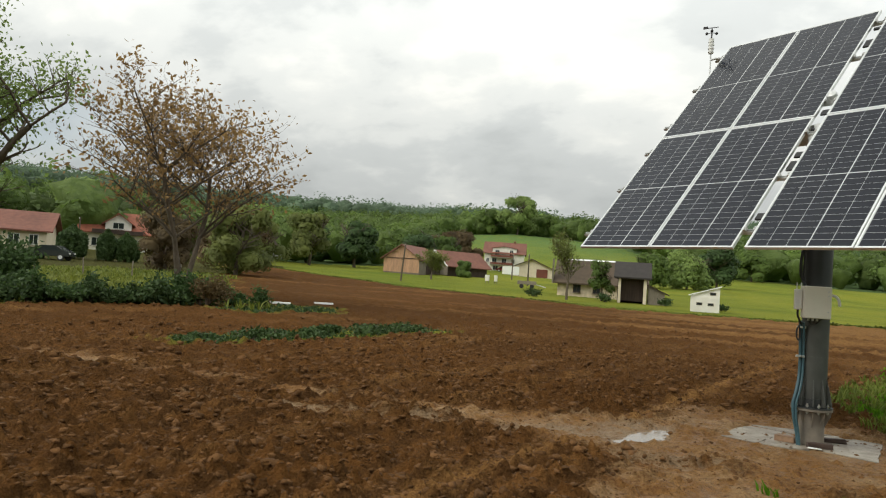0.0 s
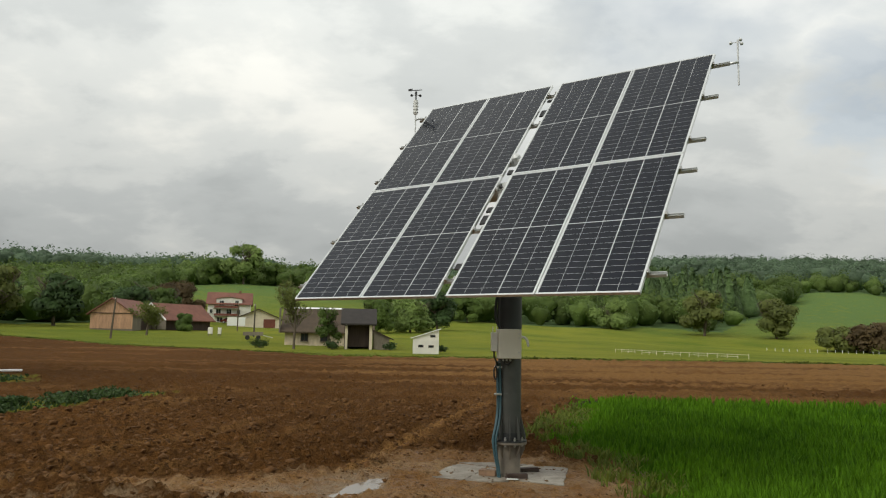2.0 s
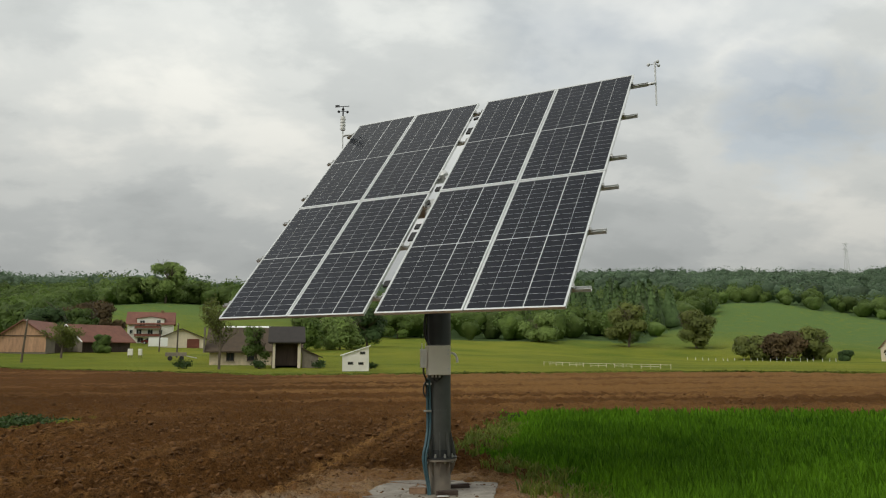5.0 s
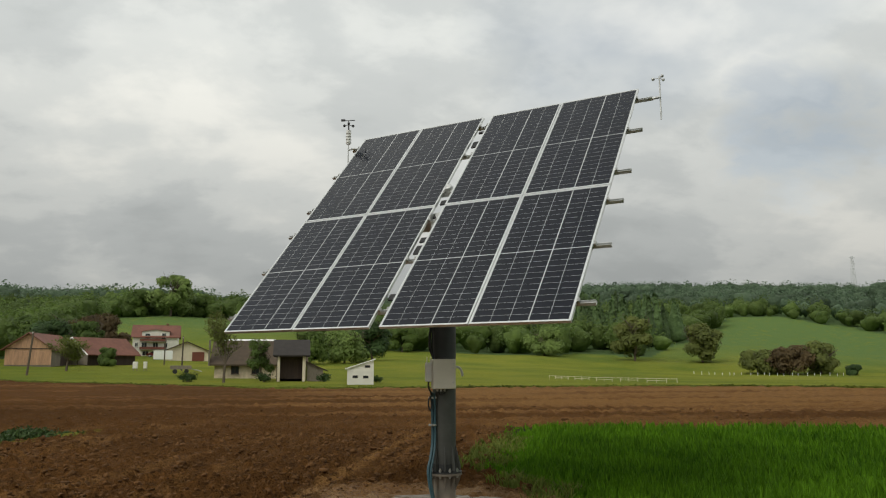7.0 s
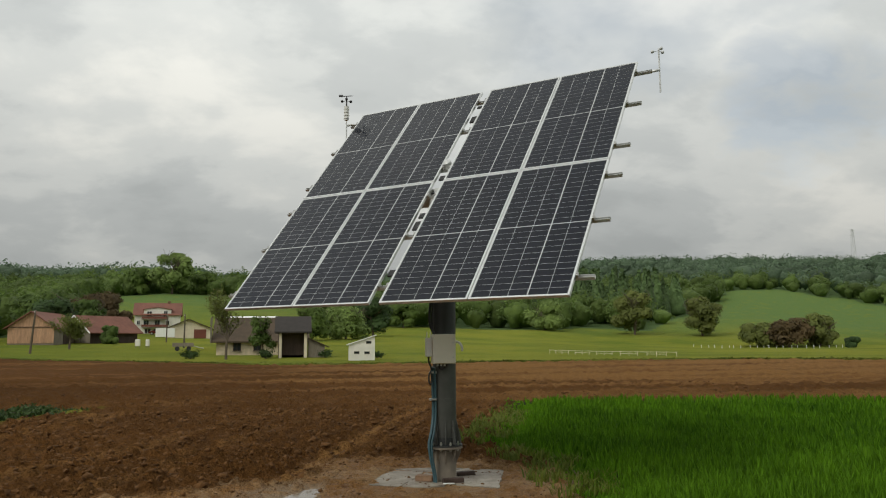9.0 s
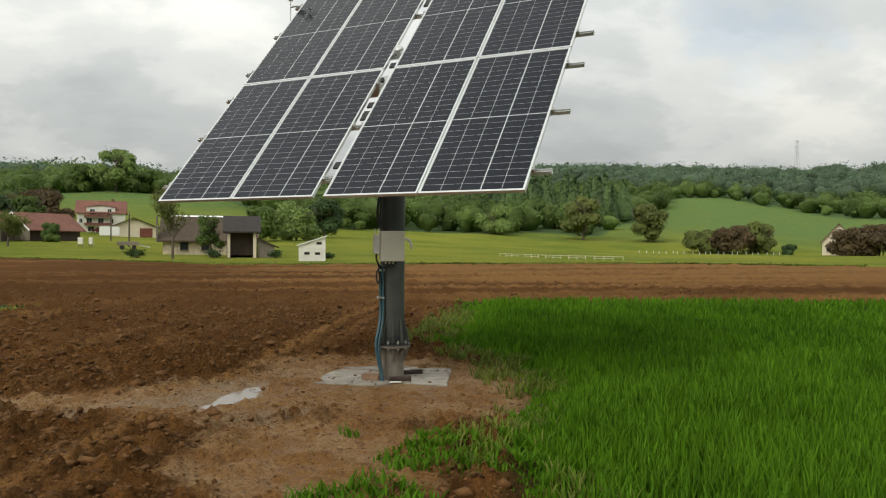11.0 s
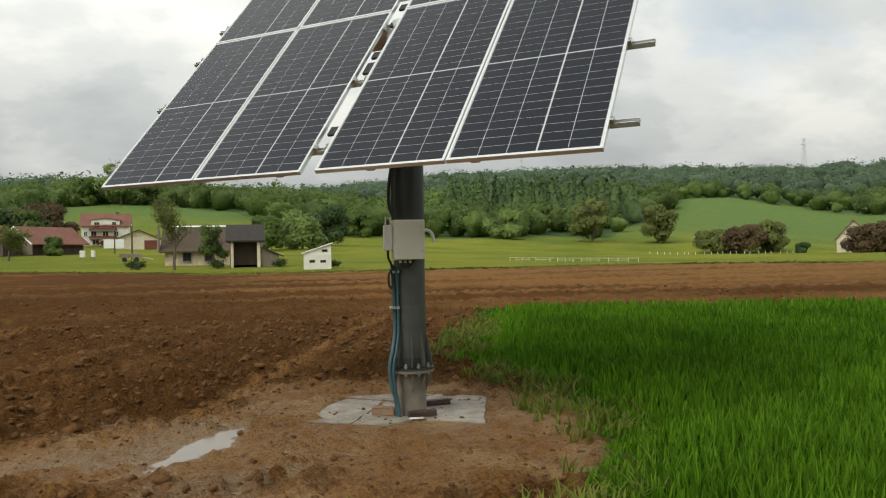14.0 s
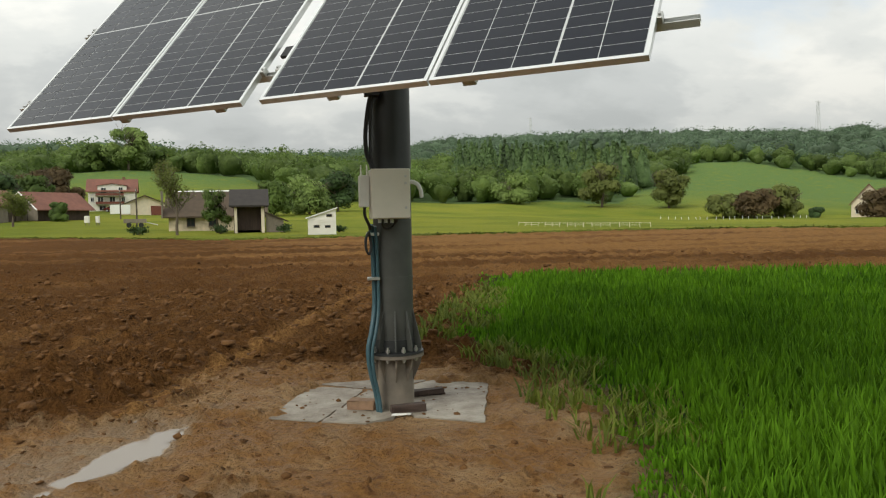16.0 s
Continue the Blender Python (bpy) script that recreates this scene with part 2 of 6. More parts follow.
M["crop_pale"] = leafy("pale_grass", (0.09, 0.14, 0.018), (0.22, 0.25, 0.042), rough=0.6, trans=0.3)
M["edge"] = leafy("edge_grass_blades", (0.05, 0.095, 0.008), (0.17, 0.20, 0.03), rough=0.75, trans=0.35)
M["soil"] = mat("clod_soil", (0.085, 0.041, 0.014), 0.95, 0, 0.3, 22, 0.8, col2=(0.165, 0.08, 0.029), island=True, spec=0.2)
M["weed"] = leafy("weeds", (0.02, 0.05, 0.014), (0.065, 0.11, 0.03), trans=0.2)


ruffle(M["hill_leaf"], 0.9, 1.0)
ruffle(M["hill_far"], 0.5, 1.0)
ruffle(M["needle"], 0.9, 0.8)


# ---- mesh helpers ----
def rawmesh(name, verts, faces, material, parent=None, smooth=False):
    me = bpy.data.meshes.new(name)
    me.from_pydata([tuple(v) for v in verts], [], faces)
    me.materials.append(material)
    if smooth:
        me.shade_smooth()
    ob = new(name, me)
    ob.parent = parent
    return ob


def part(name, bm, material, parent=None, label="", smooth=False):
    me = bpy.data.meshes.new(name)
    bmesh.ops.recalc_face_normals(bm, faces=bm.faces)
    bm.to_mesh(me)
    bm.free()
    me.materials.append(material)
    if smooth:
        me.shade_smooth()
        me.set_sharp_from_angle(angle=radians(40))
    ob = new(name, me)
    ob.parent = parent
    return tagged(ob, label)


def thing(name, m, label, category, group="", kind=""):
    ob = new(name)
    ob.empty_display_size = 0.2
    ob.matrix_world = m
    return tagged(ob, label, category, group, kind)


def box(bm, lo, hi, bev=0.0):
    c = [(a + b) / 2 for a, b in zip(lo, hi)]
    g = bmesh.ops.create_cube(bm, size=1, matrix=Matrix.LocRotScale(c, None, [abs(b - a) for a, b in zip(lo, hi)]))
    if bev:
        es = {e for v in g["verts"] for e in v.link_edges}
        bmesh.ops.bevel(bm, geom=list(es), offset=bev, segments=2, affect="EDGES", profile=0.5)
    return bm


def rod(bm, a, b, r0, r1=None, seg=12):
    a, b = Vector(a), Vector(b)
    d = b - a
    m = Matrix.Translation((a + b) / 2) @ d.to_track_quat("Z", "Y").to_matrix().to_4x4()
    bmesh.ops.create_cone(bm, cap_ends=True, segments=seg, radius1=r0, radius2=r0 if r1 is None else r1, depth=d.length, matrix=m)
    return bm


def lathe(bm, rows, seg=32):
    """A turned body from (radius, height) rows."""
    rings = [[bm.verts.new((r * math.cos(2 * math.pi * i / seg), r * math.sin(2 * math.pi * i / seg), z)) for i in range(seg)] for r, z in rows]
    for a, b in zip(rings, rings[1:]):
        for i in range(seg):
            bm.faces.new((a[i], a[(i + 1) % seg], b[(i + 1) % seg], b[i]))
    bm.faces.new(rings[0][::-1])
    bm.faces.new(rings[-1])
    return bm


def pipe(bm, pts, r, seg=10):
    """A round tube along points, smoothed between them."""
    p = [Vector(q) for q in pts]
    fine = []
    for i in range(len(p) - 1):
        a, b, c, d = p[max(i - 1, 0)], p[i], p[i + 1], p[min(i + 2, len(p) - 1)]
        for k in range(6):
            s = k / 6
            fine.append(0.5 * (2 * b + (c - a) * s + (2 * a - 5 * b + 4 * c - d) * s * s + (3 * b - a - 3 * c + d) * s**3))
    fine.append(p[-1])
    rings, side = [], Vector((0.3, 0.9, 0.31))
    for i, q in enumerate(fine):
        d = (fine[min(i + 1, len(fine) - 1)] - fine[max(i - 1, 0)]).normalized()
        x = d.cross(side).normalized()
        side = x.cross(d)
        rings.append([bm.verts.new(q + r * (math.cos(t) * x + math.sin(t) * side)) for t in (2 * math.pi * j / seg for j in range(seg))])
    for a, b in zip(rings, rings[1:]):
        for i in range(seg):
            bm.faces.new((a[i], a[(i + 1) % seg], b[(i + 1) % seg], b[i]))
    bm.faces.new(rings[0][::-1])
    bm.faces.new(rings[-1])
    return bm


def slab(bm, outline, z0, z1):
    """An upright prism on a plan outline."""
    lo = [bm.verts.new((x, y, z0)) for x, y in outline]
    hi = [bm.verts.new((x, y, z1)) for x, y in outline]
    bm.faces.new(lo[::-1])
    bm.faces.new(hi)
    n = len(lo)
    for i in range(n):
        bm.faces.new((lo[i], lo[(i + 1) % n], hi[(i + 1) % n], hi[i]))
    return bm


# ---- lattice noise for relief, in arrays ----
def _hash(ix, iy, seed):
    h = (ix.astype(np.int64) * 374761393 + iy.astype(np.int64) * 668265263 + seed * 144665) & 0x7FFFFFFF
    h = ((h ^ (h >> 13)) * 1274126177) & 0x7FFFFFFF
    return ((h ^ (h >> 16)) & 0xFFFF) / 65535.0


def grain(x, y, seed=0):
    ix, iy = np.floor(x), np.floor(y)
    fx, fy = x - ix, y - iy
    fx, fy = fx * fx * (3 - 2 * fx), fy * fy * (3 - 2 * fy)
    a, b = _hash(ix, iy, seed), _hash(ix + 1, iy, seed)
    c, d = _hash(ix, iy + 1, seed), _hash(ix + 1, iy + 1, seed)
    return (a + (b - a) * fx) * (1 - fy) + (c + (d - c) * fx) * fy


def fractal(x, y, octaves=4, seed=0):
    total, amp, f = 0, 0.5, 1.0
    for k in range(octaves):
        total = total + amp * grain(x * f + 17.3 * k, y * f - 9.1 * k, seed + k)
        amp, f = amp * 0.5, f * 2.03
    return total


# ---- the lie of the land ----
EYE_X, EYE_Y = -1.3, -9.5
LAND_AZ = (-75, -40, -25, -12, -2, 6, 14, 22, 30, 40, 75)
LAND_R = (0, 46, 66, 100, 200, 330, 500, 900, 1500, 2600)
LAND_Z = np.array([
    (0, 0, 0.25, 1.6, 6, 14, 36, 80, 40, 30),
    (0, 0, 0.25, 1.7, 5, 12, 36, 78, 40, 30),
    (0, 0, 0.25, 1.0, 4, 16, 34, 70, 40, 30),
    (0, 0, 0.25, 0.8, 4.2, 23, 36, 72, 40, 30),
    (0, 0, 0.25, 0.7, 4, 19, 32, 62, 40, 30),
    (0, 0, 0.25, 0.5, 4, 13, 30, 76, 40, 30),
    (0, 0, 0.25, 0.3, 3, 12, 34, 86, 40, 30),
    (0, 0, 0.25, 0.1, 1, 12, 37, 86, 40, 30),
    (0, 0, 0.25, 0.0, 0, 13, 35, 84, 40, 30),
    (0, 0, 0.25, 0.0, 0, 6, 25, 78, 40, 30),
    (0, 0, 0.25, 0.0, 0, 5, 22, 66, 40, 30),
], float)
EDGE_AZ = (-75, -38, -31, -21, -11, -5, 1, 14, 26, 40, 75)
EDGE_R = (112, 112, 110, 76, 65, 57, 56, 58, 62, 62, 62)


def polar(x, y):
    dx, dy = x - EYE_X, y - EYE_Y
    return np.degrees(np.arctan2(dx, dy)), np.hypot(dx, dy)


def land(x, y):
    """The height of the bare land in arrays."""
    x, y = np.atleast_1d(np.asarray(x, float)), np.atleast_1d(np.asarray(y, float))
    az, r = polar(x, y)
    az = np.clip(az, LAND_AZ[0], LAND_AZ[-1])
    k = np.clip(np.searchsorted(LAND_AZ, az, side="right") - 1, 0, len(LAND_AZ) - 2)
    a0, a1 = np.take(LAND_AZ, k), np.take(LAND_AZ, k + 1)
    s = (az - a0) / (a1 - a0)
    s = s * s * (3 - 2 * s)
    cols = np.stack([np.interp(r, LAND_R, row) for row in LAND_Z])
    i = np.arange(len(r))
    z = cols[k, i] * (1 - s) + cols[k + 1, i] * s
    far = np.clip((r - 150) / 300, 0, 1)
    return z + far * (10 * (fractal(x / 120, y / 120, 3, 7) - 0.45)) + np.clip((r - 60) / 60, 0, 1) * 0.6 * (fractal(x / 25, y / 25, 2, 3) - 0.4)


def land_at(x, y):
    return float(land(x, y)[0])


ROW = radians(17)  # the plough rows run this far right of +y


def crop_depth(x, y):
    """How far inside the wheat a place lies, in metres (below 0: outside)."""
    s = x - np.interp(y, (-12, -6, -3.2, -1.6, 0.6, 2.4, 4.5, 11.2), (-0.4, 0.0, 0.45, 1.25, 1.55, 0.95, 1.65, 3.6))
    far = 11.9 - 0.22 * (x - 3.4) - y
    return np.minimum(s * 0.95, far) + 0.35 * (fractal(x * 0.9, y * 0.9, 3, 21) - 0.45)


def meadow_depth(x, y):
    az, r = polar(x, y)
    d = r - np.interp(az, EDGE_AZ, EDGE_R)
    verge = np.minimum(r - np.interp(az, (-75, -50, -38, -33), (22, 24.5, 28, 30)), (-33.5 - az) * 0.6)
    strip = 0.55 - np.hypot((x + 9.6) * 0.95 - (y - 7) * 0.26, np.maximum(np.abs(y - 7.3) - 4.0, 0) * 0.8)
    tail = 1.1 - np.hypot((x + 15.5) * 0.6, (y - 15.5) * 0.35)
    n = fractal(x * 0.5, y * 0.5, 3, 11) - 0.45
    return np.maximum(np.maximum(d + 2 * n, verge + 3 * n), np.maximum(strip, tail) + 1.6 * n)


def mud_level(x, y):
    """0 to 1: trodden, wet bare mud round the mast and along the wheel track."""
    round_mast = 1 - np.hypot((x + 0.05) / 2.2, (y + 0.55) / 2.6)
    track = 0.55 - np.abs(y + 1.0 + 0.10 * (x + 2)) / 1.5 - 0.02 * np.abs(x + 3.0)
    track = np.where(x < -1.0, track, -1) - 0.9 * np.clip(0.52 - fractal(x * 1.1 + 3, y * 1.1, 2, 15), 0, 1)
    side = 1.05 - np.hypot((x + 2.2) / 1.7, (y + 1.05) / 1.15)
    near = 0.8 - np.hypot((x + 1.1) / 1.6, (y + 3.3) / 2.6)
    return np.maximum(np.maximum(round_mast, side), np.maximum(track, near)) + 0.9 * (fractal(x * 0.8, y * 0.8, 4, 5) - 0.47)


def pool_level(x, y):
    """The water-filled hollows, above 0 inside."""
    c, s = math.cos(0.80), math.sin(0.80)

    def spot(px, py, a, b, turn):
        ct, st = math.cos(turn), math.sin(turn)
        u, v = (x - px) * ct + (y - py) * st, -(x - px) * st + (y - py) * ct
        return 1 - np.hypot(u / a, v / b)
    p = spot(-1.80, -0.62, 0.84, 0.17, 1.16)
    for q in ((-2.22, -0.58, 0.70, 0.24, 1.05), (-2.84, -0.98, 0.42, 0.20, 0.5), (-2.50, 0.0, 0.26, 0.10, 0.2), (-1.62, -1.95, 0.55, 0.24, 0.3)):
        p = np.maximum(p, np.minimum(spot(*q), -0.16))
    for q in ((-2.95, -1.30, 0.42, 0.13, 0.3), (-4.0, -1.45, 0.38, 0.12, 0.1), (-5.2, -1.6, 0.42, 0.13, 0.15), (-6.6, -1.8, 0.5, 0.13, 0.1), (-8.5, -2.3, 0.5, 0.12, 0.1)):
        p = np.maximum(p, np.minimum(spot(q[0], q[1], q[2] * 1.25, q[3] * 1.9, q[4]), -0.24))
    return p + 0.8 * (fractal(x * 2.6, y * 2.6, 3, 31) - 0.46) + 0.7 * (fractal(x * 8, y * 8, 2, 33) - 0.5)


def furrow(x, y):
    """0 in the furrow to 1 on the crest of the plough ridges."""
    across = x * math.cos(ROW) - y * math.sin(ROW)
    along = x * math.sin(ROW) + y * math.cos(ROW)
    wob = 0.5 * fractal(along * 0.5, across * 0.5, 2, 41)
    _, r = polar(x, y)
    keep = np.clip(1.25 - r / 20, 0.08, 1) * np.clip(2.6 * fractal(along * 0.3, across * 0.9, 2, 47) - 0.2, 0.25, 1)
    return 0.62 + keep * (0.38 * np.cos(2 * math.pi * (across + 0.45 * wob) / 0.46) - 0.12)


def soil_relief(x, y):
    across = x * math.cos(ROW) - y * math.sin(ROW)
    along = x * math.sin(ROW) + y * math.cos(ROW)
    ridge = furrow(x, y)
    lumps = fractal(x * 3.0, y * 3.0, 4, 51)
    clod = np.clip(fractal(x * 8, y * 8, 3, 61) - 0.44, 0, 1) * 0.44 + np.clip(fractal(x * 17, y * 17, 2, 63) - 0.40, 0, 1) * 0.13
    return 0.085 * ridge * np.clip(2.2 * grain(along * 0.9, across * 1.3, 44) - 0.35, 0.05, 1.3) + 0.09 * (lumps - 0.45) + clod


def surface(x, y):
    """The ground as it lies, with furrows, ruts and hollows."""
    z = land(x, y)
    _, r = polar(x, y)
    crop, meadow, mud, pool = crop_depth(x, y), meadow_depth(x, y), mud_level(x, y), pool_level(x, y)
    rough = np.clip(1 - mud * 1.6, 0.42, 1) * np.clip(1 - crop * 2, 0.25, 1) * np.clip(1 - meadow, 0.25, 1)
    z = z + rough * soil_relief(x, y) * np.clip((200 - r) / 100, 0, 1)
    z = z - 0.045 * np.clip(mud * 2, 0, 1) + np.clip(mud * 3, 0, 1) * (0.10 * fractal(x * 1.6, y * 1.6, 3, 81) - 0.03 + np.clip(2.6 * fractal(x * 1.9 + 4, y * 1.9, 2, 85) - 0.8, 0.15, 1) * (0.26 * np.clip(fractal(x * 9, y * 9, 3, 83) - 0.42, 0, 1) + 0.14 * np.clip(fractal(x * 21, y * 21, 2, 84) - 0.40, 0, 1)))
    slabdist = np.maximum(np.abs((x + 0.04) * 0.93 - (y - 0.12) * 0.36), np.abs((x + 0.04) * 0.36 + (y - 0.12) * 0.93))
    z = np.where(slabdist < 0.62 + 0.5 * fractal(x * 3.5, y * 3.5, 3, 88), np.minimum(z, -0.016), z)
    z = np.where(pool > -0.3, z * np.clip(-pool / 0.3, 0, 1) - 0.03 * np.clip((pool + 0.3) / 0.3, 0, 1), z)
    return z, crop, meadow, mud, pool


def ground_material():
    m = bpy.data.materials.new("field_soil_and_meadow")
    m.use_nodes = True
    nt = m.node_tree
    b = nt.nodes["Principled BSDF"]
    tc = nt.nodes.new("ShaderNodeTexCoord")

    def tex(scale, detail=6, rough=0.6):
        n = nt.nodes.new("ShaderNodeTexNoise")
        n.inputs["Scale"].default_value, n.inputs["Detail"].default_value, n.inputs["Roughness"].default_value = scale, detail, rough
        nt.links.new(tc.outputs["Object"], n.inputs["Vector"])
        return n.outputs[0]

    def ramp(fac, lo, hi, a=0.0, c=1.0):
        n = nt.nodes.new("ShaderNodeMapRange")
        for i, v in enumerate((lo, hi, a, c)):
            n.inputs[i + 1].default_value = v
        nt.links.new(fac, n.inputs[0])
        return n.outputs[0]

    def blend(fac, a, c):
        n = nt.nodes.new("ShaderNodeMix")
        n.data_type = "RGBA"
        nt.links.new(fac, n.inputs[0])
        for sock, v in ((n.inputs[6], a), (n.inputs[7], c)):
            if isinstance(v, tuple):
                sock.default_value = (*v, 1)
            else:
                nt.links.new(v, sock)
        return n.outputs[2]

    def attr(name):
        n = nt.nodes.new("ShaderNodeAttribute")
        n.attribute_name = name
        return n.outputs["Fac"]

    def plus(a, c, k):
        n = nt.nodes.new("ShaderNodeMath")
        n.operation = "MULTIPLY_ADD"
        nt.links.new(c, n.inputs[0])
        n.inputs[1].default_value = k
        nt.links.new(a, n.inputs[2])
        return n.outputs[0]

    fine, mid, broad = tex(22, 8, 0.7), tex(2.2, 6), tex(0.08, 4)
    soil = blend(ramp(fine, 0.3, 0.75), (0.08, 0.036, 0.011), (0.185, 0.085, 0.027))
    soil = blend(ramp(mid, 0.4, 0.75), soil, (0.165, 0.074, 0.022))
    soil = blend(ramp(broad, 0.45, 0.65), soil, blend(ramp(fine, 0.3, 0.7), (0.14, 0.06, 0.017), (0.25, 0.112, 0.034)))
    dryer = blend(ramp(fine, 0.3, 0.75), (0.33, 0.165, 0.055), (0.52, 0.285, 0.105))
    soil = blend(ramp(plus(attr("dry"), mid, 0.5), 0.3, 1.1), soil, dryer)
    # Between the ridges the soil is darkened, painting in the shade of the furrows.
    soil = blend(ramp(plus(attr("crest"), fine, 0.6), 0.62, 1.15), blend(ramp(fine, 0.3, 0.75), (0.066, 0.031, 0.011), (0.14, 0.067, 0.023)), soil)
    mudcol = blend(ramp(fine, 0.3, 0.72), (0.20, 0.09, 0.023), (0.35, 0.175, 0.053))
    mudcol = blend(ramp(tex(1.15, 7, 0.62), 0.46, 0.60), mudcol, blend(ramp(fine, 0.3, 0.7), (0.31, 0.18, 0.075), (0.43, 0.27, 0.13)))
    mudcol = blend(ramp(tex(9, 6, 0.65), 0.55, 0.68), mudcol, (0.15, 0.066, 0.019))
    mudf = ramp(plus(attr("mud"), fine, 0.25), 0.22, 0.42)
    col = blend(mudf, soil, mudcol)
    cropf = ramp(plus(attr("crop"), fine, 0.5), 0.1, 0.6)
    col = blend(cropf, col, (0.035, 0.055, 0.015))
    grass = blend(ramp(fine, 0.3, 0.7), (0.17, 0.19, 0.028), (0.31, 0.32, 0.048))
    grass = blend(ramp(tex(0.035, 5), 0.42, 0.62), grass, blend(ramp(fine, 0.3, 0.7), (0.095, 0.14, 0.020), (0.19, 0.235, 0.034)))
    pasture = blend(ramp(fine, 0.3, 0.7), (0.085, 0.15, 0.045), (0.16, 0.235, 0.07))
    grass = blend(ramp(attr("pasture"), 0.0, 1.0), grass, pasture)
    grass = blend(ramp(tex(0.3, 5), 0.55, 0.75), grass, (0.2415, 0.2408, 0.027))
    col = blend(ramp(plus(attr("meadow"), mid, 1.5), 0.6, 1.2), col, grass)
    col = blend(ramp(attr("wood"), 0.3, 0.7), col, (0.10, 0.155, 0.060))
    verge = blend(ramp(fine, 0.3, 0.7), (0.05, 0.052, 0.016), (0.12, 0.115, 0.036))
    col = blend(ramp(plus(attr("verge"), mid, 0.6), 0.4, 1.0), col, verge)
    silt = ramp(plus(attr("pool"), fine, 0.5), -0.10, 0.12)
    col = blend(silt, col, blend(ramp(mid, 0.35, 0.7), (0.28, 0.17, 0.085), (0.36, 0.26, 0.16)))
    pool = ramp(plus(attr("pool"), fine, 0.12), 0.05, 0.13)
    col = blend(pool, col, (0.20, 0.165, 0.13))
    nt.links.new(col, b.inputs["Base Color"])
    wet = blend(mudf, (0.9, 0.9, 0.9), blend(ramp(mid, 0.35, 0.65), (0.45, 0.45, 0.45), (0.8, 0.8, 0.8)))
    nt.links.new(blend(pool, wet, (0.13, 0.13, 0.13)), b.inputs["Roughness"])
    nt.links.new(blend(pool, blend(mudf, (0.04, 0.04, 0.04), (0.22, 0.22, 0.22)), (0.36, 0.36, 0.36)), b.inputs["Specular IOR Level"])
    bn = nt.nodes.new("ShaderNodeBump")
    bn.inputs["Distance"].default_value = 0.06
    nt.links.new(ramp(pool, 0, 1, 0.9, 0.0), bn.inputs["Strength"])
    crumb = []
    for scale, warp in ((15, 0.05), (38, 0.02)):
        v = nt.nodes.new("ShaderNodeTexVoronoi")
        v.inputs["Scale"].default_value = scale
        w = nt.nodes.new("ShaderNodeTexNoise")
        w.inputs["Scale"].default_value, w.inputs["Detail"].default_value = scale * 0.8, 3
        nt.links.new(tc.outputs["Object"], w.inputs["Vector"])
        k = nt.nodes.new("ShaderNodeVectorMath")
        k.operation = "MULTIPLY_ADD"
        nt.links.new(w.outputs["Color"], k.inputs[0])
        k.inputs[1].default_value = (warp, warp, warp)
        nt.links.new(tc.outputs["Object"], k.inputs[2])
        nt.links.new(k.outputs[0], v.inputs["Vector"])
        crumb.append(v.outputs["Distance"])
    lump = plus(plus(plus(tex(55, 6, 0.7), fine, 1.2), crumb[0], -1.6), crumb[1], -0.8)
    nt.links.new(lump, bn.inputs["Height"])
    nt.links.new(bn.outputs[0], b.inputs["Normal"])
    return m


def streaks(x, y):
    """Drier and wetter strips left by the passes of the plough and harrow."""
    across = x * math.cos(ROW) - y * math.sin(ROW)
    along = x * math.sin(ROW) + y * math.cos(ROW)
    rows = fractal(across * 1.5, along * 0.05, 3, 71) - 0.5
    head = fractal(x * 0.05, y * 0.55, 3, 73) - 0.47
    far = np.clip((polar(x, y)[1] - 14) / 14, 0, 1)
    return 2.4 * (rows * (1 - far) + head * far)


def build_ground():
    cx, cy = -1.1, -11.0
    az = np.r_[np.linspace(-58, 56, 450), np.linspace(62, 296, 40)]
    rr = [0.4]
    while rr[-1] < 2600:
        r = rr[-1]
        rr.append(r + (0.12 if r < 2.4 else 0.028 if r < 6 else 0.0042 * r if r < 14 else 0.0075 * r if r < 45 else 0.028 * r))
    rr = np.array(rr)
    A, R = np.meshgrid(np.radians(az), rr)
    x, y = (cx + R * np.sin(A)).ravel(), (cy + R * np.cos(A)).ravel()
    z, crop, meadow, mud, pool = surface(x, y)
    n, k = len(rr), len(az)
    i = np.arange(n - 1)[:, None] * k + np.arange(k)[None, :]
    j = np.arange(n - 1)[:, None] * k + (np.arange(k)[None, :] + 1) % k
    faces = np.stack([i, j, j + k, i + k], -1).reshape(-1, 4)[:, ::-1]
    me = bpy.data.meshes.new("ground")
    me.vertices.add(n * k)
    me.vertices.foreach_set("co", np.stack([x, y, z], -1).ravel())
    me.loops.add(faces.size)
    me.loops.foreach_set("vertex_index", faces.ravel().astype(np.int32))
    me.polygons.add(len(faces))
    me.polygons.foreach_set("loop_start", np.arange(0, faces.size, 4, dtype=np.int32))
    me.update(calc_edges=True)
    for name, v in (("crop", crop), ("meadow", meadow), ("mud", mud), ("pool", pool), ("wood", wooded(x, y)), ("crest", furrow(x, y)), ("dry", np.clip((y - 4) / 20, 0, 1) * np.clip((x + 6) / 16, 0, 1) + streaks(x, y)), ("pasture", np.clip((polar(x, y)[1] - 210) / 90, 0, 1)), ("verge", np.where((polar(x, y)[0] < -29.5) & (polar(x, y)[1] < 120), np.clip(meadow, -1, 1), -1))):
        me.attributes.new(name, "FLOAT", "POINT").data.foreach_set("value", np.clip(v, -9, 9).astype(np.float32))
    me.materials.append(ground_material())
    me.shade_smooth()
    return tagged(new("ground", me), "ploughed brown field with furrows, wet mud, and meadows rising to hills", "ground", kind="structure")


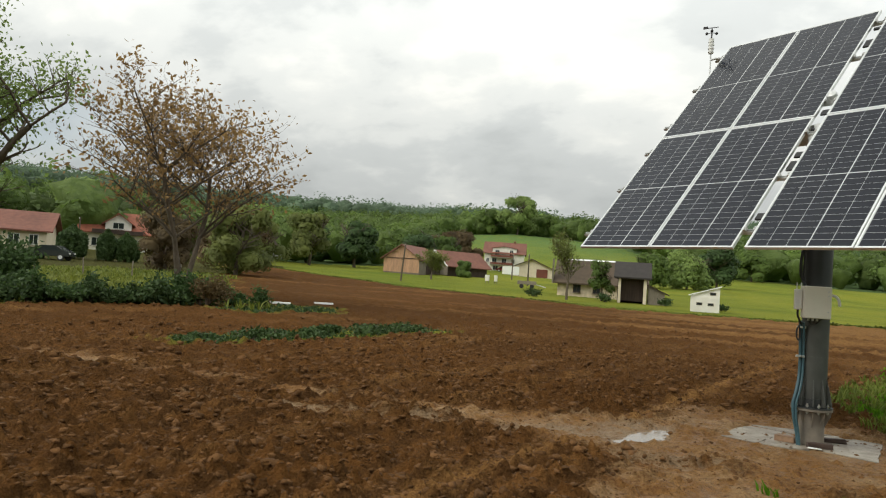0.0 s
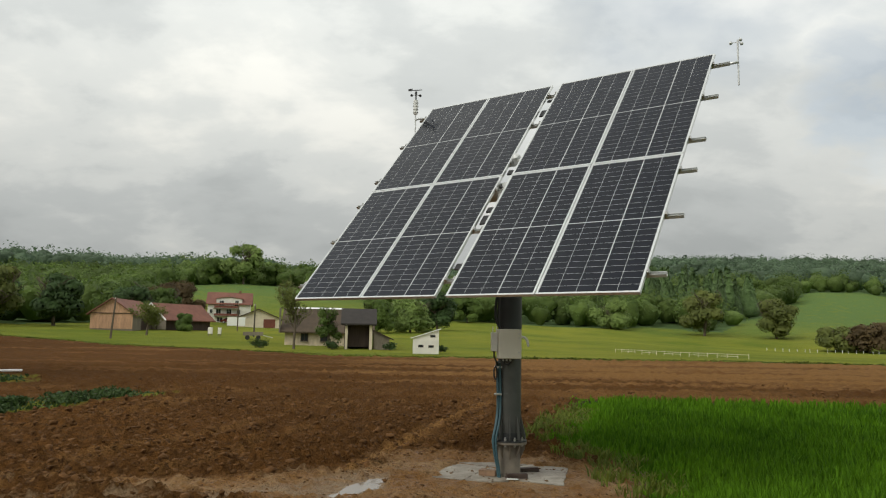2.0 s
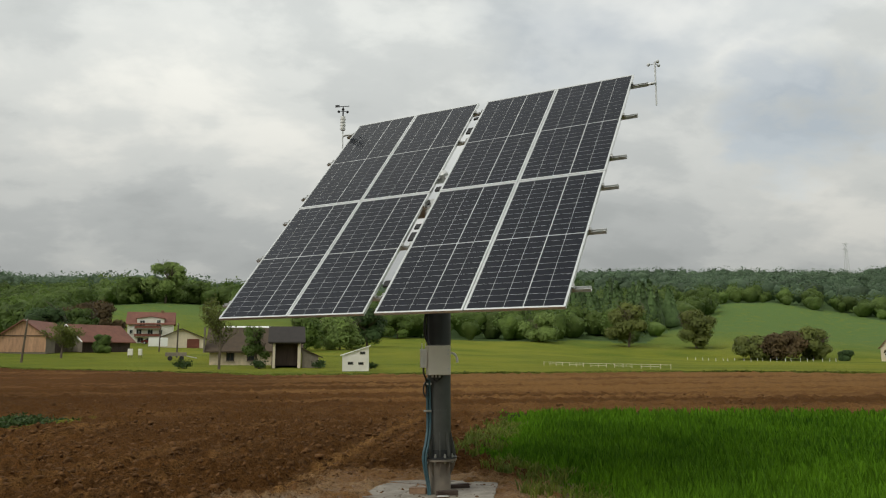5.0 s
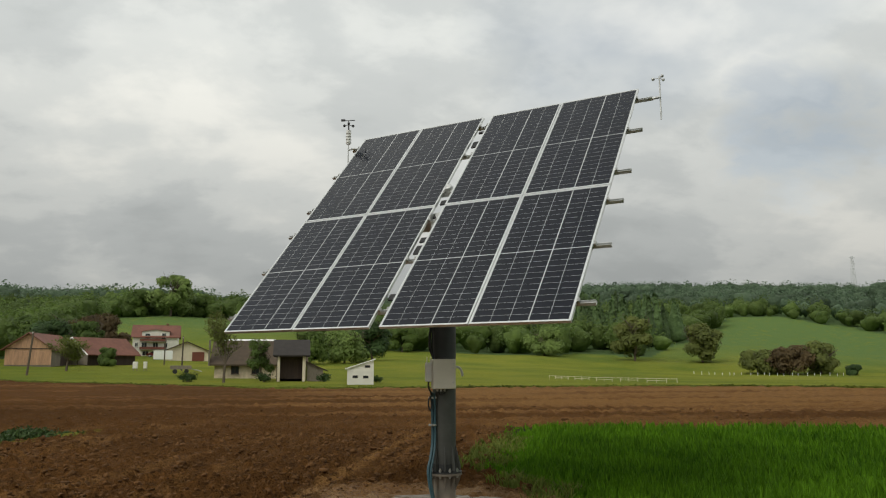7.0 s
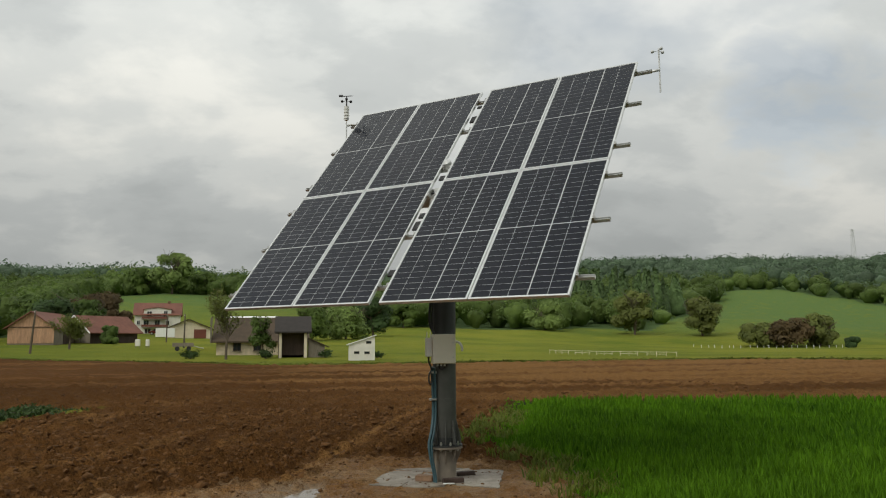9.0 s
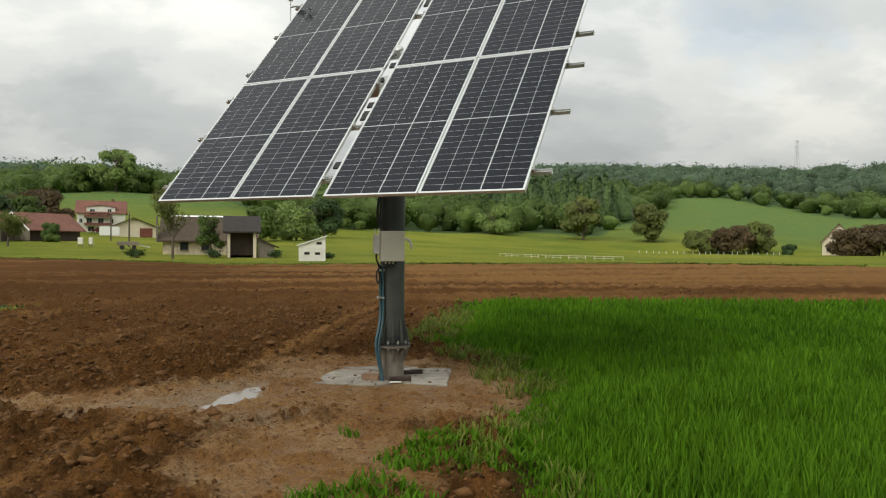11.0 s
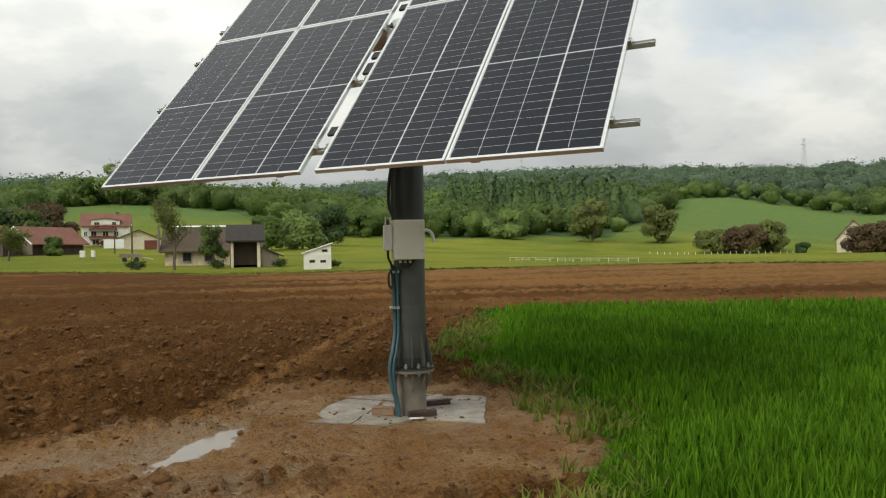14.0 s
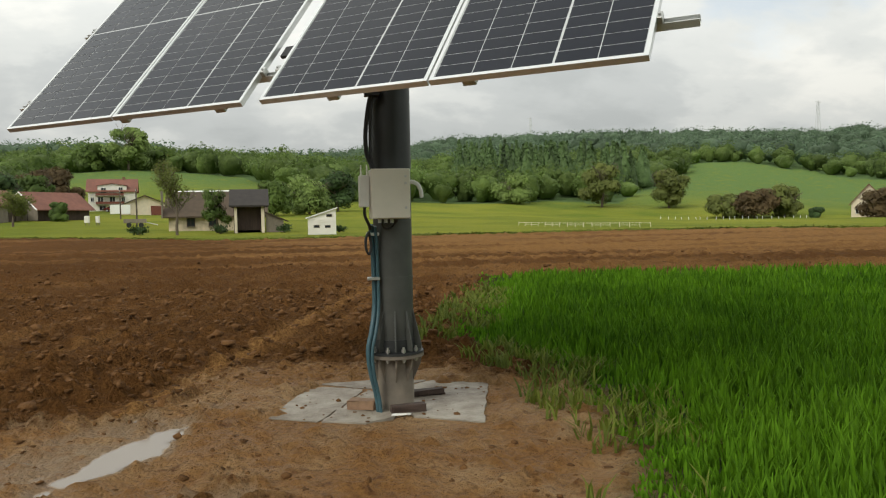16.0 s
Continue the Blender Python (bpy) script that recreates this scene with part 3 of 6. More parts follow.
def wooded(x, y):
    """0 to 1: where the hills carry trees."""
    az, r = polar(x, y)
    foot = np.interp(az, (-75, -40, -28, -19.5, -16.5, -8, -4, -0.5, 2, 8, 16, 24, 27, 30, 38, 44, 75), (125, 135, 155, 180, 345, 338, 330, 255, 235, 240, 238, 245, 320, 430, 440, 400, 400))
    n = fractal(x / 45, y / 45, 3, 71)
    w = (r > foot + 60 * (n - 0.45)) * 1.0
    glade = (fractal(x / 90 + 5, y / 90, 2, 77) > 0.62) & (az > 20) & (r > 480) & (r < 760)
    return np.where(glade, 0.0, w)


build_ground()


# ---- the solar tracker ----
PW, PH, GAP, SEAM = 1.134, 2.278, 0.146, 0.012
PSI, TAU = radians(38.31), radians(48.41)
TU = Vector((math.cos(PSI), -math.sin(PSI), 0))
TV = Vector((math.sin(PSI) * math.cos(TAU), math.cos(PSI) * math.cos(TAU), math.sin(TAU)))
TN = TU.cross(TV)
T0 = Vector((-0.991, -1.164, 2.196))
TABLE = Matrix(((TU.x, TV.x, TN.x, T0.x), (TU.y, TV.y, TN.y, T0.y), (TU.z, TV.z, TN.z, T0.z), (0, 0, 0, 1)))
HALF = GAP / 2 + 2 * PW + SEAM
RAILS = (0.30, 1.20, 2.00, 2.60, 3.53, 4.32)
tracker = thing("solar_tracker", pose(0, 0, 0), "solar tracker with eight framed dark panels on a grey steel mast", "solar tracker")


def on_table(ob):
    ob.matrix_local = TABLE
    return ob


def cell_mesh(w, h):
    """A dark cell with cut corners, slightly proud of the sheet."""
    c = 0.002
    o = [(c, 0), (w - c, 0), (w, c), (w, h - c), (w - c, h), (c, h), (0, h - c), (0, c)]
    return o


def build_panels():
    fr, th = 0.022, 0.035
    cols, rows = 5, 12
    mid = 0.015
    cw = (PW - 2 * fr - 0.012 - 0.0055 * 4 - 0.009) / cols
    ch = ((PH - 2 * fr - 0.012 - mid) / 2 - 0.0048 * (rows - 1)) / rows
    shape = cell_mesh(cw, ch)
    bm = bmesh.new()
    slab(bm, shape, 0.0, 0.0015)
    piece = bpy.data.meshes.new("cell")
    bmesh.ops.recalc_face_normals(bm, faces=bm.faces)
    bm.to_mesh(piece)
    bm.free()
    piece.materials.append(M["cell"])
    for side in (-1, 1):
        for i in range(2):
            for j in range(2):
                u0 = (GAP / 2 + i * (PW + SEAM)) if side > 0 else (-HALF + i * (PW + SEAM))
                v0 = j * (PH + SEAM)
                bm = bmesh.new()
                box(bm, (u0 + fr / 2, v0 + fr / 2, -0.012), (u0 + PW - fr / 2, v0 + PH - fr / 2, -0.006))
                panel = on_table(part("solar_panel", bm, M["backsheet"], tracker))
                bm = bmesh.new()
                for lo, hi in (((0, 0), (PW, fr)), ((0, PH - fr), (PW, PH)), ((0, fr), (fr, PH - fr)), ((PW - fr, fr), (PW, PH - fr))):
                    box(bm, (u0 + lo[0], v0 + lo[1], -th), (u0 + hi[0], v0 + hi[1], 0.0))
                part("frame", bm, M["alu"], panel, "silver aluminium frame")
                near = side > 0 and j == 0
                joined, faces = [], []
                for c in range(cols):
                    for h in range(2):
                        for r in range(rows):
                            x = u0 + fr + 0.006 + c * (cw + 0.0055) + (0.009 if c > 2 else 0)
                            y = v0 + fr + 0.006 + h * ((PH - 2 * fr - 0.012 + mid) / 2) + r * (ch + 0.0048)
                            if near:
                                ob = new("cell", piece)
                                ob.parent = panel
                                ob.location = (x, y, -0.006)
                            else:
                                k = len(joined)
                                joined += [(x + a, y + b, -0.0045) for a, b in shape]
                                faces.append(tuple(range(k, k + 8)))
                if joined:
                    ob = rawmesh("cell_sheet", joined, faces, M["cell"], panel)
                    tagged(ob, kind="stuff")


build_panels()
for v in RAILS:
    bm = bmesh.new()
    right = HALF + (0.22 if v > 4 else 0.19)
    # an open channel: web and two lips
    box(bm, (-HALF - 0.16, v - 0.020, -0.080), (right, v - 0.016, -0.037))
    box(bm, (-HALF - 0.16, v + 0.016, -0.080), (right, v + 0.020, -0.037))
    box(bm, (-HALF - 0.16, v - 0.016, -0.080), (right, v + 0.016, -0.076))
    on_table(part("rail", bm, M["galv"], tracker, "galvanised mounting rail"))
    for u in (-HALF - 0.012, -GAP / 2 + 0.012, GAP / 2 - 0.012, HALF + 0.012):
        bm = bmesh.new()
        box(bm, (u - 0.014, v - 0.025, -0.037), (u + 0.014, v + 0.025, 0.003), 0.003)
        rod(bm, (u, v, -0.03), (u, v, 0.012), 0.007, seg=8)
        on_table(part("clamp", bm, M["bolt"], tracker, "bolted end clamp"))
for u in (-1.35, -0.45, 0.45, 1.35):
    bm = bmesh.new()
    box(bm, (u - 0.04, 0.15, -0.18), (u + 0.04, 2 * PH - 0.15, -0.082), 0.006)
    on_table(part("beam", bm, M["galv"], tracker, "galvanised box beam"))
bm = bmesh.new()
box(bm, (-1.5, PH - 0.09, -0.36), (1.5, PH + 0.09, -0.18), 0.01)
on_table(part("cross_beam", bm, M["galv"], tracker))
# braces and small plates that show in the slot between the wings
for v, h in ((0.55, 0.10), (1.42, 0.16), (1.62, 0.09), (2.12, 0.07), (2.42, 0.09), (3.86, 0.15), (4.2, 0.05)):
    bm = bmesh.new()
    box(bm, (-0.062, v - h / 2, -0.075), (0.062, v + h / 2, -0.050), 0.004)
    on_table(part("plate", bm, M["black"], tracker, "dark bracket plate"))
bm = bmesh.new()
rod(bm, (-0.02, 2.69, -0.10), (-0.02, 2.69, 0.02), 0.07, 0.06, 20)
rod(bm, (-0.02, 2.69, 0.02), (-0.02, 2.69, 0.045), 0.055, 0.02, 20)
on_table(part("sun_sensor", bm, M["galv"], tracker, "round grey sun sensor in the slot"))

# mast
R_POLE = 0.150
bm = lathe(bmesh.new(), [(R_POLE, 0.53), (R_POLE, 3.55)], 40)
part("mast", bm, M["pole"], tracker, "grey painted round steel mast", smooth=True)
bm = lathe(bmesh.new(), [(R_POLE + 0.004, 1.86), (R_POLE + 0.004, 3.45)], 40)
part("mast_sleeve", bm, M["pole_dark"], tracker, "black upper sleeve of the mast", smooth=True)
bm = lathe(bmesh.new(), [(0.19, 3.40), (0.19, 3.62), (0.12, 3.66), (0.12, 3.78)], 32)
part("slew_drive", bm, M["galv"], tracker, smooth=True)
bm = lathe(bmesh.new(), [(0.145, -0.25), (0.145, 0.38), (0.225, 0.40), (0.225, 0.425)], 40)
part("mast_foot", bm, M["stub"], tracker, "mud-splashed flanged steel foot", smooth=True)
bm = lathe(bmesh.new(), [(0.225, 0.428), (0.225, 0.442), (R_POLE + 0.012, 0.446), (R_POLE + 0.008, 0.54)], 40)
part("flange", bm, M["pole_dark"], tracker, smooth=True)
bm = lathe(bmesh.new(), [(R_POLE + 0.003, 1.016), (R_POLE + 0.003, 1.03)], 40)
part("weld_ring", bm, M["pole"], tracker, smooth=True)
for k in range(10):
    a = 2 * math.pi * (k + 0.35) / 10
    c, s = math.cos(a), math.sin(a)
    bm = bmesh.new()
    prof = [(R_POLE - 0.01, 0.455), (0.215, 0.455), (0.215, 0.50), (R_POLE + 0.005, 0.76), (R_POLE - 0.01, 0.76)]
    lo = [bm.verts.new((r * c - 0.005 * s, r * s + 0.005 * c, z)) for r, z in prof]
    hi = [bm.verts.new((r * c + 0.005 * s, r * s - 0.005 * c, z)) for r, z in prof]
    bm.faces.new(lo)
    bm.faces.new(hi[::-1])
    for i in range(5):
        bm.faces.new((lo[i], hi[i], hi[(i + 1) % 5], lo[(i + 1) % 5]))
    part("gusset", bm, M["pole"], tracker)
    bm = bmesh.new()
    prof = [(0.14, 0.398), (0.215, 0.398), (0.205, 0.34), (0.14, 0.20)]
    lo = [bm.verts.new((r * c - 0.005 * s, r * s + 0.005 * c, z)) for r, z in prof]
    hi = [bm.verts.new((r * c + 0.005 * s, r * s - 0.005 * c, z)) for r, z in prof]
    bm.faces.new(lo)
    bm.faces.new(hi[::-1])
    for i in range(4):
        bm.faces.new((lo[i], hi[i], hi[(i + 1) % 4], lo[(i + 1) % 4]))
    part("gusset", bm, M["stub"], tracker)
    a += math.pi / 10
    c, s = math.cos(a), math.sin(a)
    bm = bmesh.new()
    rod(bm, (0.195 * c, 0.195 * s, 0.37), (0.195 * c, 0.195 * s, 0.49), 0.010, seg=8)
    rod(bm, (0.195 * c, 0.195 * s, 0.452), (0.195 * c, 0.195 * s, 0.472), 0.018, seg=6)
    rod(bm, (0.195 * c, 0.195 * s, 0.382), (0.195 * c, 0.195 * s, 0.40), 0.018, seg=6)
    part("bolt", bm, M["bolt"], tracker, "zinc bolt with nuts")

# cabinet on the mast
cabinet = part("cabinet", box(bmesh.new(), (-0.196, -0.38, 1.475), (0.090, -0.175, 1.842), 0.006), M["cab"], tracker, "light grey steel control cabinet")
part("cabinet_door", box(bmesh.new(), (-0.192, -0.392, 1.480), (0.086, -0.381, 1.837), 0.004), M["cab"], cabinet)
for z in (1.785, 1.735, 1.555):
    bm = rod(bmesh.new(), (0.055, -0.399, z), (0.055, -0.390, z), 0.009, seg=12)
    part("lock", bm, M["bolt"], cabinet, "small round door lock")
part("back_plate", box(bmesh.new(), (-0.14, -0.176, 1.50), (0.05, -0.140, 1.82), 0.003), M["galv"], cabinet)
for x in (-0.13, -0.085, -0.04):
    bm = rod(bmesh.new(), (x, -0.30, 1.445), (x, -0.30, 1.476), 0.013, seg=10)
    part("cable_gland", bm, M["bolt"], cabinet)
# side box with two short aerials
side = part("side_box", box(bmesh.new(), (-0.275, -0.30, 1.565), (-0.200, -0.19, 1.800), 0.008), M["plastic_white"], tracker, "white plastic side box")
for dx in (0.0, 0.045):
    bm = rod(bmesh.new(), (-0.262 + dx, -0.285, 1.80), (-0.262 + dx, -0.285, 1.875), 0.006, 0.005, 8)
    part("aerial", bm, M["plastic_white"], side)
part("elbow_vent", pipe(bmesh.new(), [(0.088, -0.27, 1.745), (0.120, -0.275, 1.748), (0.155, -0.28, 1.735), (0.182, -0.285, 1.690), (0.190, -0.287, 1.630)], 0.016), M["plastic_white"], tracker, "white bent conduit", smooth=True)
part("cable", pipe(bmesh.new(), [(-0.16, -0.16, 2.42), (-0.185, -0.13, 2.30), (-0.205, -0.12, 2.12), (-0.200, -0.12, 1.98), (-0.175, -0.14, 1.90), (-0.160, -0.20, 1.83)], 0.017), M["black"], tracker, "black flexible cable", smooth=True)
part("cable", pipe(bmesh.new(), [(-0.14, -0.16, 2.42), (-0.165, -0.14, 2.28), (-0.172, -0.13, 2.10), (-0.170, -0.13, 1.96), (-0.150, -0.17, 1.84)], 0.012), M["black"], tracker, "black flexible cable", smooth=True)
part("cable_bracket", box(bmesh.new(), (-0.21, -0.20, 2.40), (-0.10, -0.10, 2.47), 0.006), M["black"], tracker, "black cable bracket")
part("cable", pipe(bmesh.new(), [(-0.115, -0.30, 1.45), (-0.10, -0.26, 1.415), (-0.06, -0.20, 1.40), (-0.02, -0.17, 1.42), (0.0, -0.26, 1.46)], 0.009), M["black"], tracker, "black flexible cable", smooth=True)
part("cable", pipe(bmesh.new(), [(-0.235, -0.24, 1.57), (-0.232, -0.22, 1.50), (-0.205, -0.20, 1.44), (-0.19, -0.17, 1.40)], 0.012), M["black"], tracker, "black flexible cable", smooth=True)
hose = part("hose", pipe(bmesh.new(), [(-0.185, -0.15, 1.43), (-0.172, -0.10, 1.30), (-0.162, -0.09, 1.05), (-0.164, -0.10, 0.80), (-0.195, -0.15, 0.62), (-0.225, -0.17, 0.48), (-0.212, -0.17, 0.32), (-0.165, -0.15, 0.10), (-0.150, -0.14, -0.06)], 0.020), M["hose"], tracker, "blue-grey corrugated hose down the mast", smooth=True)
part("hose", pipe(bmesh.new(), [(-0.155, -0.17, 1.42), (-0.142, -0.13, 1.30), (-0.134, -0.12, 1.05), (-0.136, -0.13, 0.80), (-0.165, -0.18, 0.62), (-0.196, -0.20, 0.48), (-0.190, -0.20, 0.32), (-0.150, -0.18, 0.10), (-0.135, -0.17, -0.06)], 0.013), M["hose"], tracker, "blue-grey corrugated hose down the mast", smooth=True)
for z, r in ((1.36, 0.045), (1.02, 0.030)):
    bm = bmesh.new()
    box(bm, (-0.215, -0.15, z - 0.012), (-0.12, -0.09, z + 0.012), 0.004)
    part("pipe_clip", bm, M["bolt"], hose)
part("cable_coil", pipe(bmesh.new(), [(-0.20, -0.17, 1.38), (-0.225, -0.18, 1.33), (-0.225, -0.18, 1.25), (-0.20, -0.17, 1.21), (-0.185, -0.16, 1.28), (-0.20, -0.17, 1.37)], 0.010), M["black"], tracker, "black cable loop", smooth=True)


# ---- weather sensors on the table's upper corners ----
def weather_mast(base, arm, mast, cups, vane, label):
    """A thin mast with a cup wheel and, where seen, a wind vane and a shielded body."""
    root = thing("wind_sensor", Matrix.Translation(base), label, "wind sensor", "wind sensors on the panel corners")
    b = Vector(base)
    part("arm", pipe(bmesh.new(), [Vector(q) - b for q in arm], 0.018), M["galv"], root, smooth=True)
    lo, hi = Vector(mast[0]) - b, Vector(mast[1]) - b
    part("mast", rod(bmesh.new(), lo, hi, 0.011, 0.011, 10), M["galv"], root, smooth=True)
    top = hi
    if vane:
        body = bmesh.new()
        rod(body, top - Vector((0, 0, 0.30)), top - Vector((0, 0, 0.06)), 0.036, 0.04, 16)
        for k in range(4):
            rod(body, top - Vector((0, 0, 0.28 - 0.055 * k)), top - Vector((0, 0, 0.27 - 0.055 * k)), 0.046, 0.046, 16)
        part("shield", body, M["plastic_white"], root, smooth=True)
    wheel = bmesh.new()
    c = top + Vector((0, 0, cups))
    rod(wheel, top - Vector((0, 0, 0.06)), c + Vector((0, 0, 0.03)), 0.012, 0.012, 8)
    for k in range(3):
        a = 0.5 + k * 2 * math.pi / 3
        e = c + Vector((0.085 * math.cos(a), 0.085 * math.sin(a), 0))
        rod(wheel, c, e, 0.005, 0.005, 6)
        bmesh.ops.create_uvsphere(wheel, u_segments=10, v_segments=6, radius=0.024, matrix=Matrix.Translation(e))
    part("cup_wheel", wheel, M["black"] if vane else M["galv"], root, smooth=True)
    if vane:
        w = bmesh.new()
        h = c + Vector((0, 0, 0.08))
        rod(w, c, h, 0.008, 0.008, 8)
        rod(w, h + Vector((0.10, -0.03, 0)), h - Vector((0.09, -0.03, 0)), 0.007, 0.007, 6)
        q = h - Vector((0.08, -0.025, 0))
        slab(w, [(q.x - 0.05, q.y + 0.012), (q.x + 0.02, q.y - 0.008), (q.x + 0.02, q.y - 0.002), (q.x - 0.05, q.y + 0.018)], q.z - 0.01, q.z + 0.03)
        part("vane", w, M["black"], root)
    return root


corner_l = TABLE @ Vector((-HALF, RAILS[-1] + 0.02, -0.06))
foot_l = corner_l + Vector((-0.22, 0.02, -0.15))
weather_mast(corner_l, [corner_l, corner_l + Vector((-0.12, 0.01, 0.01)), foot_l + Vector((0, 0, 0.14))], (foot_l - Vector((0, 0, 0.10)), foot_l + Vector((0, 0, 0.54))), 0.04, True, "grey wind vane and cup anemometer on a thin mast")
corner_r = TABLE @ Vector((HALF + 0.22, RAILS[-1], -0.06))
foot_r = corner_r + Vector((0.10, -0.02, 0.02))
weather_mast(corner_r, [corner_r, corner_r + Vector((0.04, -0.03, 0.0)), foot_r], (foot_r - Vector((0, 0, 0.32)), foot_r + Vector((0, 0, 0.22))), 0.05, False, "slim silver cup anemometer on a side arm")


# ---- concrete pad, in broken slabs, and rubble at the foot ----
def pad_piece(outline, top, label):
    bm = bmesh.new()
    n = len(outline)
    dense = []
    for i in range(n):
        a, b = Vector(outline[i]), Vector(outline[(i + 1) % n])
        k = max(2, int((b - a).length / 0.07))
        for j in range(k):
            q = a.lerp(b, j / k)
            dense.append((q.x + random.uniform(-0.012, 0.012), q.y + random.uniform(-0.012, 0.012)))
    slab(bm, dense, -0.10, top)
    bmesh.ops.triangulate(bm, faces=[f for f in bm.faces if len(f.verts) > 4])
    ob = part("concrete_slab", bm, M["concrete"], None)
    return tagged(ob, label, "concrete slab", "slabs round the mast foot")


pad_piece([(-0.99, -0.10), (-0.62, -0.30), (-0.36, 0.24), (-0.20, 0.66), (-0.66, 0.90)], -0.008, "wet grey concrete slab, cracked, beside the mast foot")
pad_piece([(-0.60, -0.31), (-0.28, -0.44), (-0.05, -0.30), (-0.02, 0.05), (-0.16, 0.62), (-0.34, 0.24)], -0.003, "wet grey concrete slab with a chipped edge")
pad_piece([(0.10, -0.34), (0.56, -0.62), (0.92, 0.66), (0.45, 0.84), (0.12, 0.62), (0.06, 0.06)], -0.005, "wet grey concrete slab, mud-spotted, under the mast")
pad_piece([(-0.14, 0.66), (0.09, 0.66), (0.42, 0.88), (-0.10, 1.02), (-0.60, 0.98)], -0.010, "thin broken concrete slab behind the mast")


def rubble(x, y, size, turn, label, material, name="brick"):
    bm = bmesh.new()
    box(bm, (-size[0] / 2, -size[1] / 2, 0), (size[0] / 2, size[1] / 2, size[2]), 0.01)
    for v in bm.verts:
        v.co += Vector((random.uniform(-1, 1), random.uniform(-1, 1), random.uniform(-1, 1))) * 0.006
    ob = part(name, bm, material, None)
    ob.matrix_world = pose(x, y, -0.006, 0, 0, turn)
    return tagged(ob, label, name)


rubble(-0.27, -0.02, (0.22, 0.11, 0.075), -24, "brown old brick lying at the mast foot", M["brick"])
rubble(0.07, -0.20, (0.27, 0.09, 0.06), 6, "dark muddy brick lying before the mast foot", M["wood_dark"])
rubble(0.0, -0.29, (0.15, 0.022, 0.012), 4, "pale splinter of wood at the mast foot", M["plastic_white"], "wood_chip")
rubble(0.29, 0.30, (0.30, 0.10, 0.05), 4, "dark broken brick lying on the slab", M["wood_dark"])


# ---- houses and barns ----
def window(parent, x, y, z, w, h, frame="plastic_white"):
    """A window in a wall that faces -y: frame standing proud, dark pane inside it."""
    bm = bmesh.new()
    t = 0.09
    for lo, hi in (((-w / 2, 0), (w / 2, t)), ((-w / 2, h - t), (w / 2, h)), ((-w / 2, t), (-w / 2 + t, h - t)), ((w / 2 - t, t), (w / 2, h - t)), ((-0.03, t), (0.03, h - t))):
        box(bm, (x + lo[0], y - 0.06, z + lo[1]), (x + hi[0], y + 0.02, z + hi[1]))
    fr = part("window", bm, M[frame], parent)
    part("pane", box(bmesh.new(), (x - w / 2 + t, y - 0.03, z + t), (x + w / 2 - t, y + 0.02, z + h - t)), M["glass"], fr)
    part("sill", box(bmesh.new(), (x - w / 2 - 0.08, y - 0.14, z - 0.07), (x + w / 2 + 0.08, y + 0.02, z - 0.01)), M["concrete"], fr)


def gable_body(bm, w, d, h, rise, ridge="y", base=-1.5):
    """Walls with their two gables; the ridge runs along y or x."""
    if ridge == "y":
        prof = [(-w / 2, base), (w / 2, base), (w / 2, h), (0, h + rise), (-w / 2, h)]
        f = [bm.verts.new((x, 0, z)) for x, z in prof]
        b = [bm.verts.new((x, d, z)) for x, z in prof]
    else:
        prof = [(0, base), (d, base), (d, h), (d / 2, h + rise), (0, h)]
        f = [bm.verts.new((-w / 2, y, z)) for y, z in prof]
        b = [bm.verts.new((w / 2, y, z)) for y, z in prof]
    bm.faces.new(f)
    bm.faces.new(b[::-1])
    for i in range(5):
        bm.faces.new((f[i], b[i], b[(i + 1) % 5], f[(i + 1) % 5]))
    return bm


def gable_roof(bm, w, d, h, rise, ridge="y", over=0.4, t=0.16):
    """Two roof slopes with thickness and eaves."""
    span = w if ridge == "y" else d
    s = rise / (span / 2)
    for k in (-1, 1):
        a = [(0, h + rise + 0.02), (k * (span / 2 + over), h - over * s + 0.02)]
        prof = [a[0], a[1], (a[1][0], a[1][1] + t), (a[0][0], a[0][1] + t)]
        if ridge == "y":
            f = [bm.verts.new((x, -over, z)) for x, z in prof]
            b = [bm.verts.new((x, d + over, z)) for x, z in prof]
        else:
            f = [bm.verts.new((-w / 2 - over, d / 2 + x, z)) for x, z in prof]
            b = [bm.verts.new((w / 2 + over, d / 2 + x, z)) for x, z in prof]
        bm.faces.new(f)
        bm.faces.new(b[::-1])
        for i in range(4):
            bm.faces.new((f[i], b[i], b[(i + 1) % 4], f[(i + 1) % 4]))
    return bm


def house(name, x, y, turn, w, d, h, rise, ridge, wall, roof, label, category="house", z=None, windows=(), over=0.4):
    root = thing(name, pose(x, y, land_at(x, y) if z is None else z, 0, 0, turn), label, category)
    part("wall", gable_body(bmesh.new(), w, d, h, rise, ridge), M[wall], root)
    part("roof", gable_roof(bmesh.new(), w, d, h, rise, ridge, over), M[roof], root)
    for wx, wz, ww, wh in windows:
        window(root, wx, 0, wz, ww, wh)
    return root


def chimney(root, x, y, z, h=1.3):
    bm = box(bmesh.new(), (x - 0.3, y - 0.3, z), (x + 0.3, y + 0.3, z + h))
    box(bm, (x - 0.37, y - 0.37, z + h), (x + 0.37, y + 0.37, z + h + 0.12))
    part("chimney", bm, M["brick"], root)


